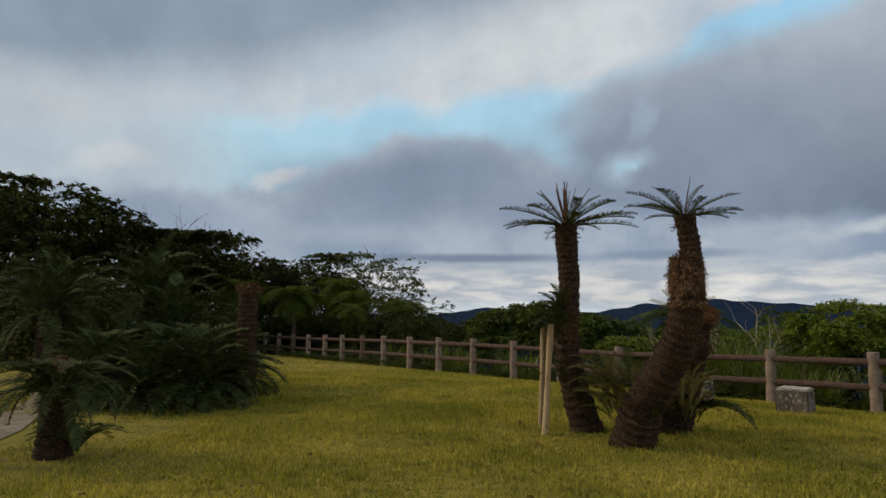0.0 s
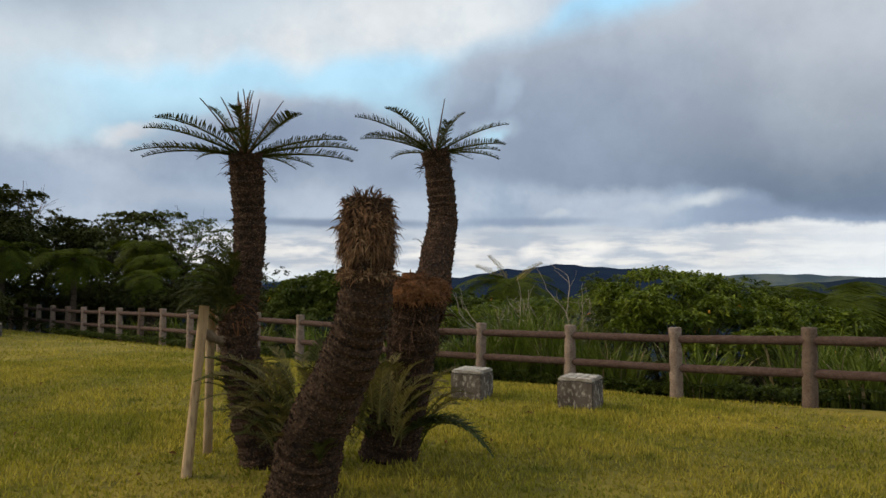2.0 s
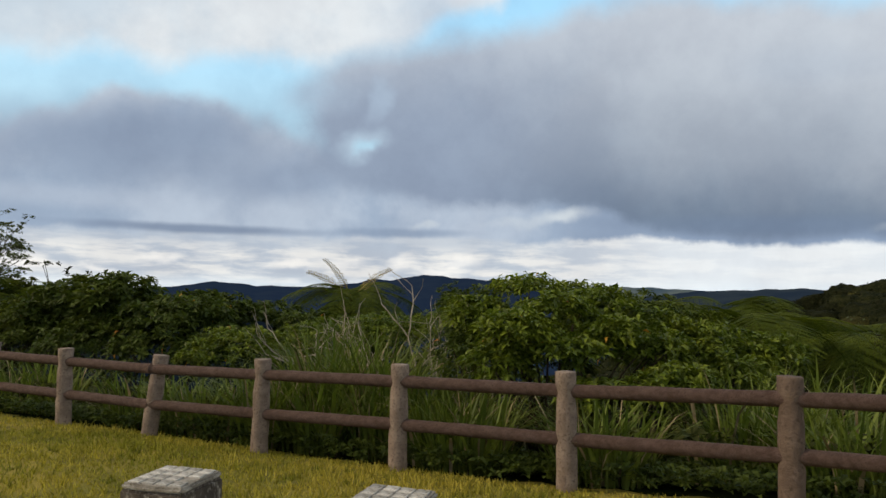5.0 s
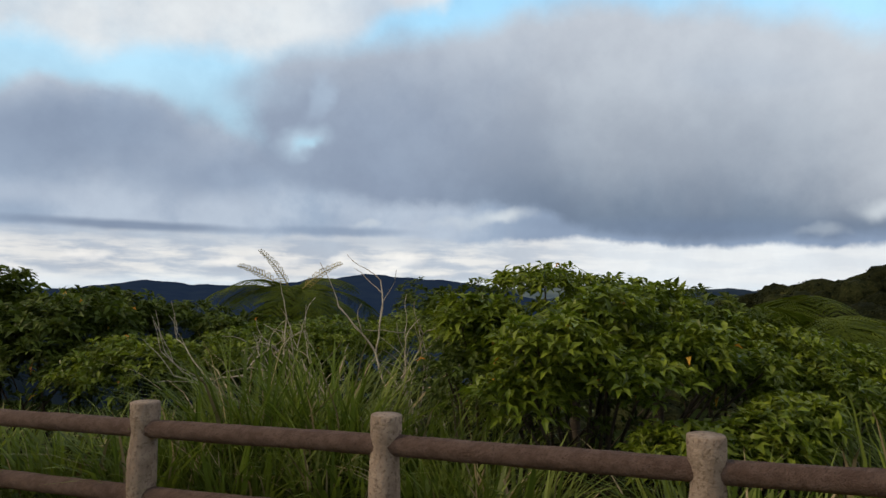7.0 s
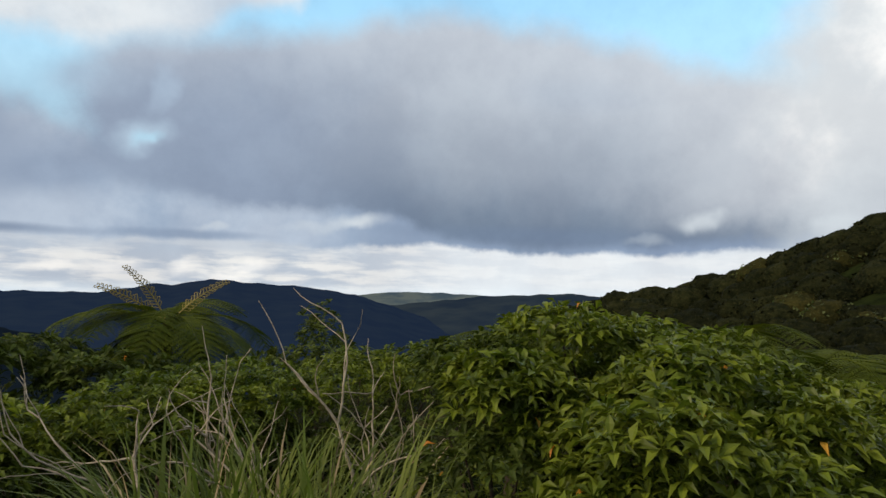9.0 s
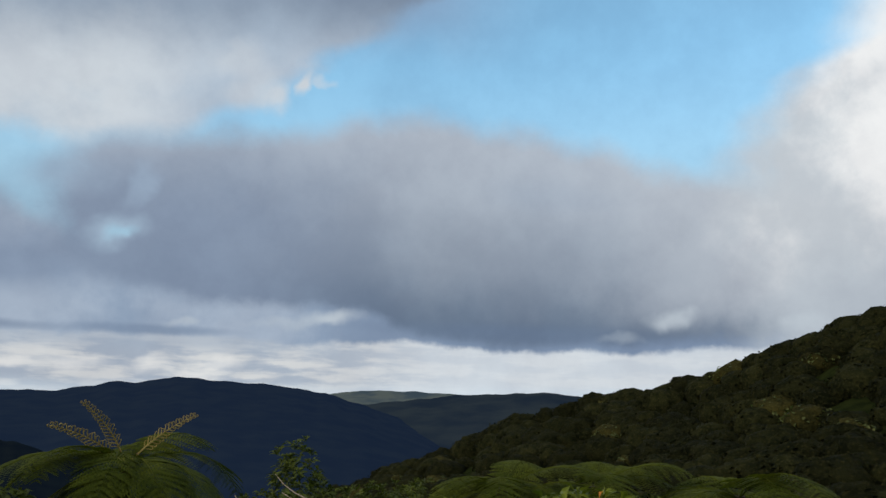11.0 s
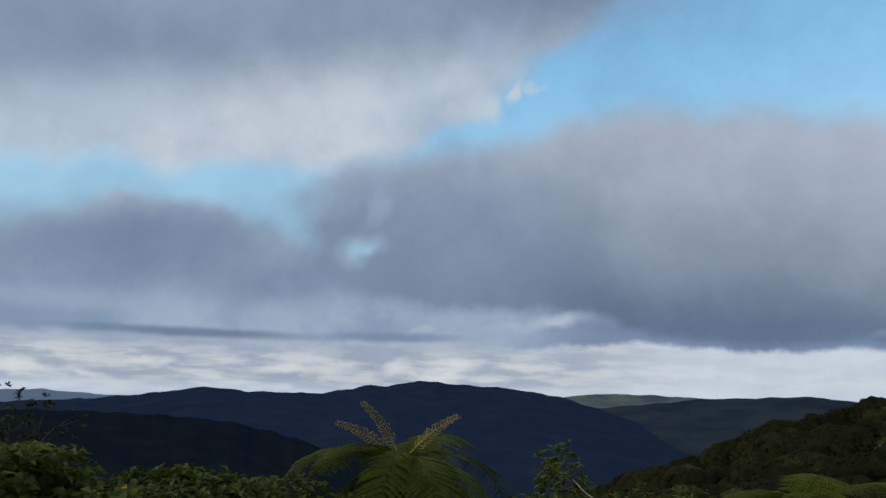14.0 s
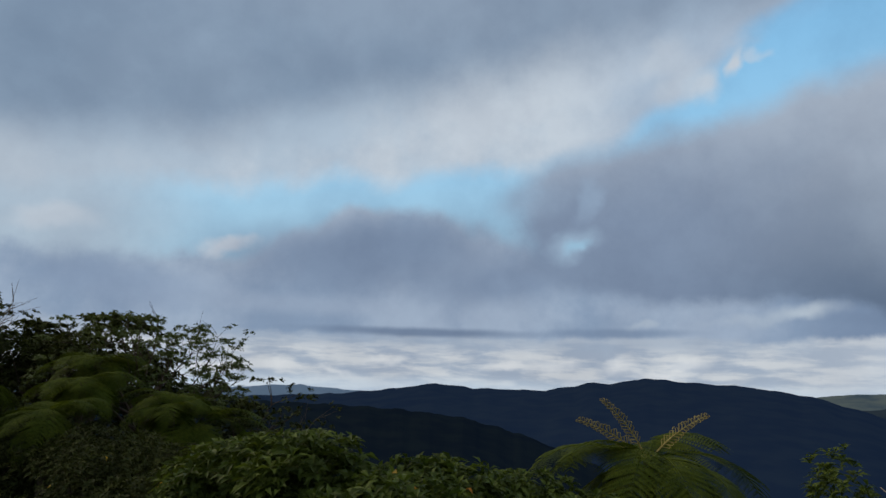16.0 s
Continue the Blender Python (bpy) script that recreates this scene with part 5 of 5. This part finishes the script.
def verge():
    """Low weeds and small ferns along the foot of the fence."""
    s = Soup()
    k = 5200
    u = rng.random(k)
    x = np.interp(u, (0, 1), (-8, 12.5))
    off = rng.uniform(0.15, 1.5, k)
    px, py = x + off * 0.7, 17.25 - x + off * 0.7
    p = np.stack([px, py, hill(px, py) + 0.05 + 0.16 * rng.random(k)], 1)
    rosettes(s, p, unit(rng.normal(size=(k, 3)) * [0.5, 0.5, 0] + [0, 0, 1.0]), 0.10, 6, width=0.42)
    tagged(new("verge_weeds", s.mesh("verge_weeds", M_LEAF_DULL)), "low dark green weeds along the fence foot", "weeds", kind="stuff")


verge()


def dead_branches(x, y, aims, length, depth, radius, label, mat, name="dead_shrub", z=None, spread=0.5):
    g = ground_at(x, y) if z is None else z
    ob = thing(name, label, "dead shrub", (x, y, g), "")
    for aim in aims:
        s = Soup()
        branches(s, (0, 0, -0.1), aim, length, radius, depth, spread, 6, None, 3, 0.16)
        piece("branch", s.mesh("branch", mat, True), ob)


dead_branches(7.5, 14.9, ((0.45, 0.3, 1.0), (-0.3, 0.1, 1.0), (0.1, 0.2, 1.2)), 1.2, 3, 0.038, "bare silvery dead shrub among the grass", M_DEADWOOD)
dead_branches(7.75, 14.6, ((0.8, -0.3, 0.7), (-0.3, 0.1, 1.0), (0.9, 0.3, 0.9), (-0.9, -0.1, 0.7)), 0.75, 2, 0.026, "bare pale dead shrub with forking twigs beside the bushes", M_DEADWOOD)
dead_branches(6.3, 15.3, ((-0.7, 0.2, 0.8), (0.2, 0.3, 1.1)), 1.15, 3, 0.036, "bare silvery dead shrub among the grass", M_DEADWOOD)


# ---- woods to the north-west ----
def tree(x, y, top, radius, mat, label, tips=900, leaf=0.26, airy=False, bare=False):
    g = ground_at(x, y)
    ob = thing("tree", label, "tree", (x, y, g), "trees at the edge of the lawn")
    h = top - g
    s = Soup()
    ends = []
    bark = M_TWIG if bare else M_BARK
    tube(s, [(0, 0, -0.4), (0.1, 0.05, h * 0.25), (0.05, 0.1, h * 0.5)], [0.22, 0.17, 0.13], 8)
    piece("trunk", s.mesh("trunk", bark, True), ob)
    for i in range(6):
        s = Soup()
        a = i * 1.05 + float(rng.uniform(-0.3, 0.3))
        branches(s, (0.05, 0.08, h * float(rng.uniform(0.3, 0.5))), (math.cos(a), math.sin(a), 0.75), (h * 0.18 + radius * 0.2) if airy else (h * 0.26 + radius * 0.16), 0.075, 3 if bare or airy else 2, 0.45, 5, ends, 3, 0.1)
        piece("limb", s.mesh("limb", bark, True), ob)
    if bare:
        return
    s = Soup()
    lobes = []
    for e in ends:
        if airy:
            lobes.append((*e, 0.42, 0.42, 0.16))
        else:
            lobes.append((*e, radius * 0.34, radius * 0.34, radius * 0.2))
    if not airy:
        lobes += [(radius * 0.45 * math.cos(a), radius * 0.45 * math.sin(a), h * 0.55, radius * 0.6, radius * 0.6, h * 0.33) for a in (0.4, 2.5, 4.6)]
    p, d = in_blobs(lobes, tips, 0.7)
    p[:, 2] = np.minimum(p[:, 2], h)
    rosettes(s, p, d, leaf, 7, width=0.5, droop=0.15)
    piece("crown", s.mesh("crown", mat), ob)


WOOD = "dark evergreen tree at the wood's edge"
for x, y, top, r, tips in ((-17.6, 26, 6.5, 3.4, 2200), (-23, 24, 5.6, 4.0, 1500), (-14.5, 29.5, 4.6, 3.0, 1600), (-20, 38, 5.8, 4.0, 1300), (-14.0, 37, 5.0, 3.4, 2000), (-10.5, 37, 4.2, 2.9, 1800), (-17, 23.5, 3.6, 3.0, 1100), (-24, 33, 5.6, 4.0, 1200), (-9.0, 42, 3.0, 2.6, 800), (-13.0, 31.5, 3.2, 2.6, 900), (-5.2, 41, 2.2, 2.2, 600), (-30, 19, 5.5, 4, 900)):
    tree(x, y, top, r, M_LEAF_WOOD, WOOD, tips)


def umbrella_tree(x, y, top, radius, label):
    """A slender tree whose limbs spread into a wide flat lacy crown."""
    g = ground_at(x, y)
    ob = thing("tree", label, "tree", (x, y, g), "trees at the edge of the lawn")
    h = top - g
    s = Soup()
    tube(s, [(0.3, 0, -0.4), (0.15, 0.05, h * 0.3), (0, 0, h * 0.55)], [0.2, 0.15, 0.12], 8)
    piece("trunk", s.mesh("trunk", M_BARK, True), ob)
    ends = []
    for i in range(9):
        s = Soup()
        a = i * 0.698 + float(rng.uniform(-0.25, 0.25))
        lift = (0.45, 0.8, 1.3)[i % 3]
        branches(s, (0, 0, h * float(rng.uniform(0.42, 0.55))), (math.cos(a), math.sin(a), lift), radius * 0.60, 0.06, 3, 0.42, 5, ends, 3, 0.12)
        piece("limb", s.mesh("limb", M_BARK, True), ob)
    lobes = [(e[0], e[1], min(e[2], h - 0.2), 0.36, 0.36, 0.14) for e in ends if math.hypot(e[0], e[1]) < radius * 1.15]
    p, d = in_blobs(lobes, 1700, 0.8)
    s = Soup()
    rosettes(s, p, d, 0.15, 6, width=0.5, droop=0.15)
    piece("crown", s.mesh("crown", M_LEAF_PALE), ob)


umbrella_tree(-6.1, 34.4, 4.2, 3.0, "slender open tree with a wide lacy crown of small leaves")
tree(-17.5, 37.5, 6.2, 3.2, M_TWIG, "leafless grey tree top above the wood", bare=True)
tree(-14.5, 38.5, 5.2, 2.6, M_TWIG, "leafless grey tree top above the wood", bare=True)
tree(-7.3, 60.0, 1.6, 1.8, M_LEAF_WOOD, "small dark tree on the skyline", 240, 0.35)
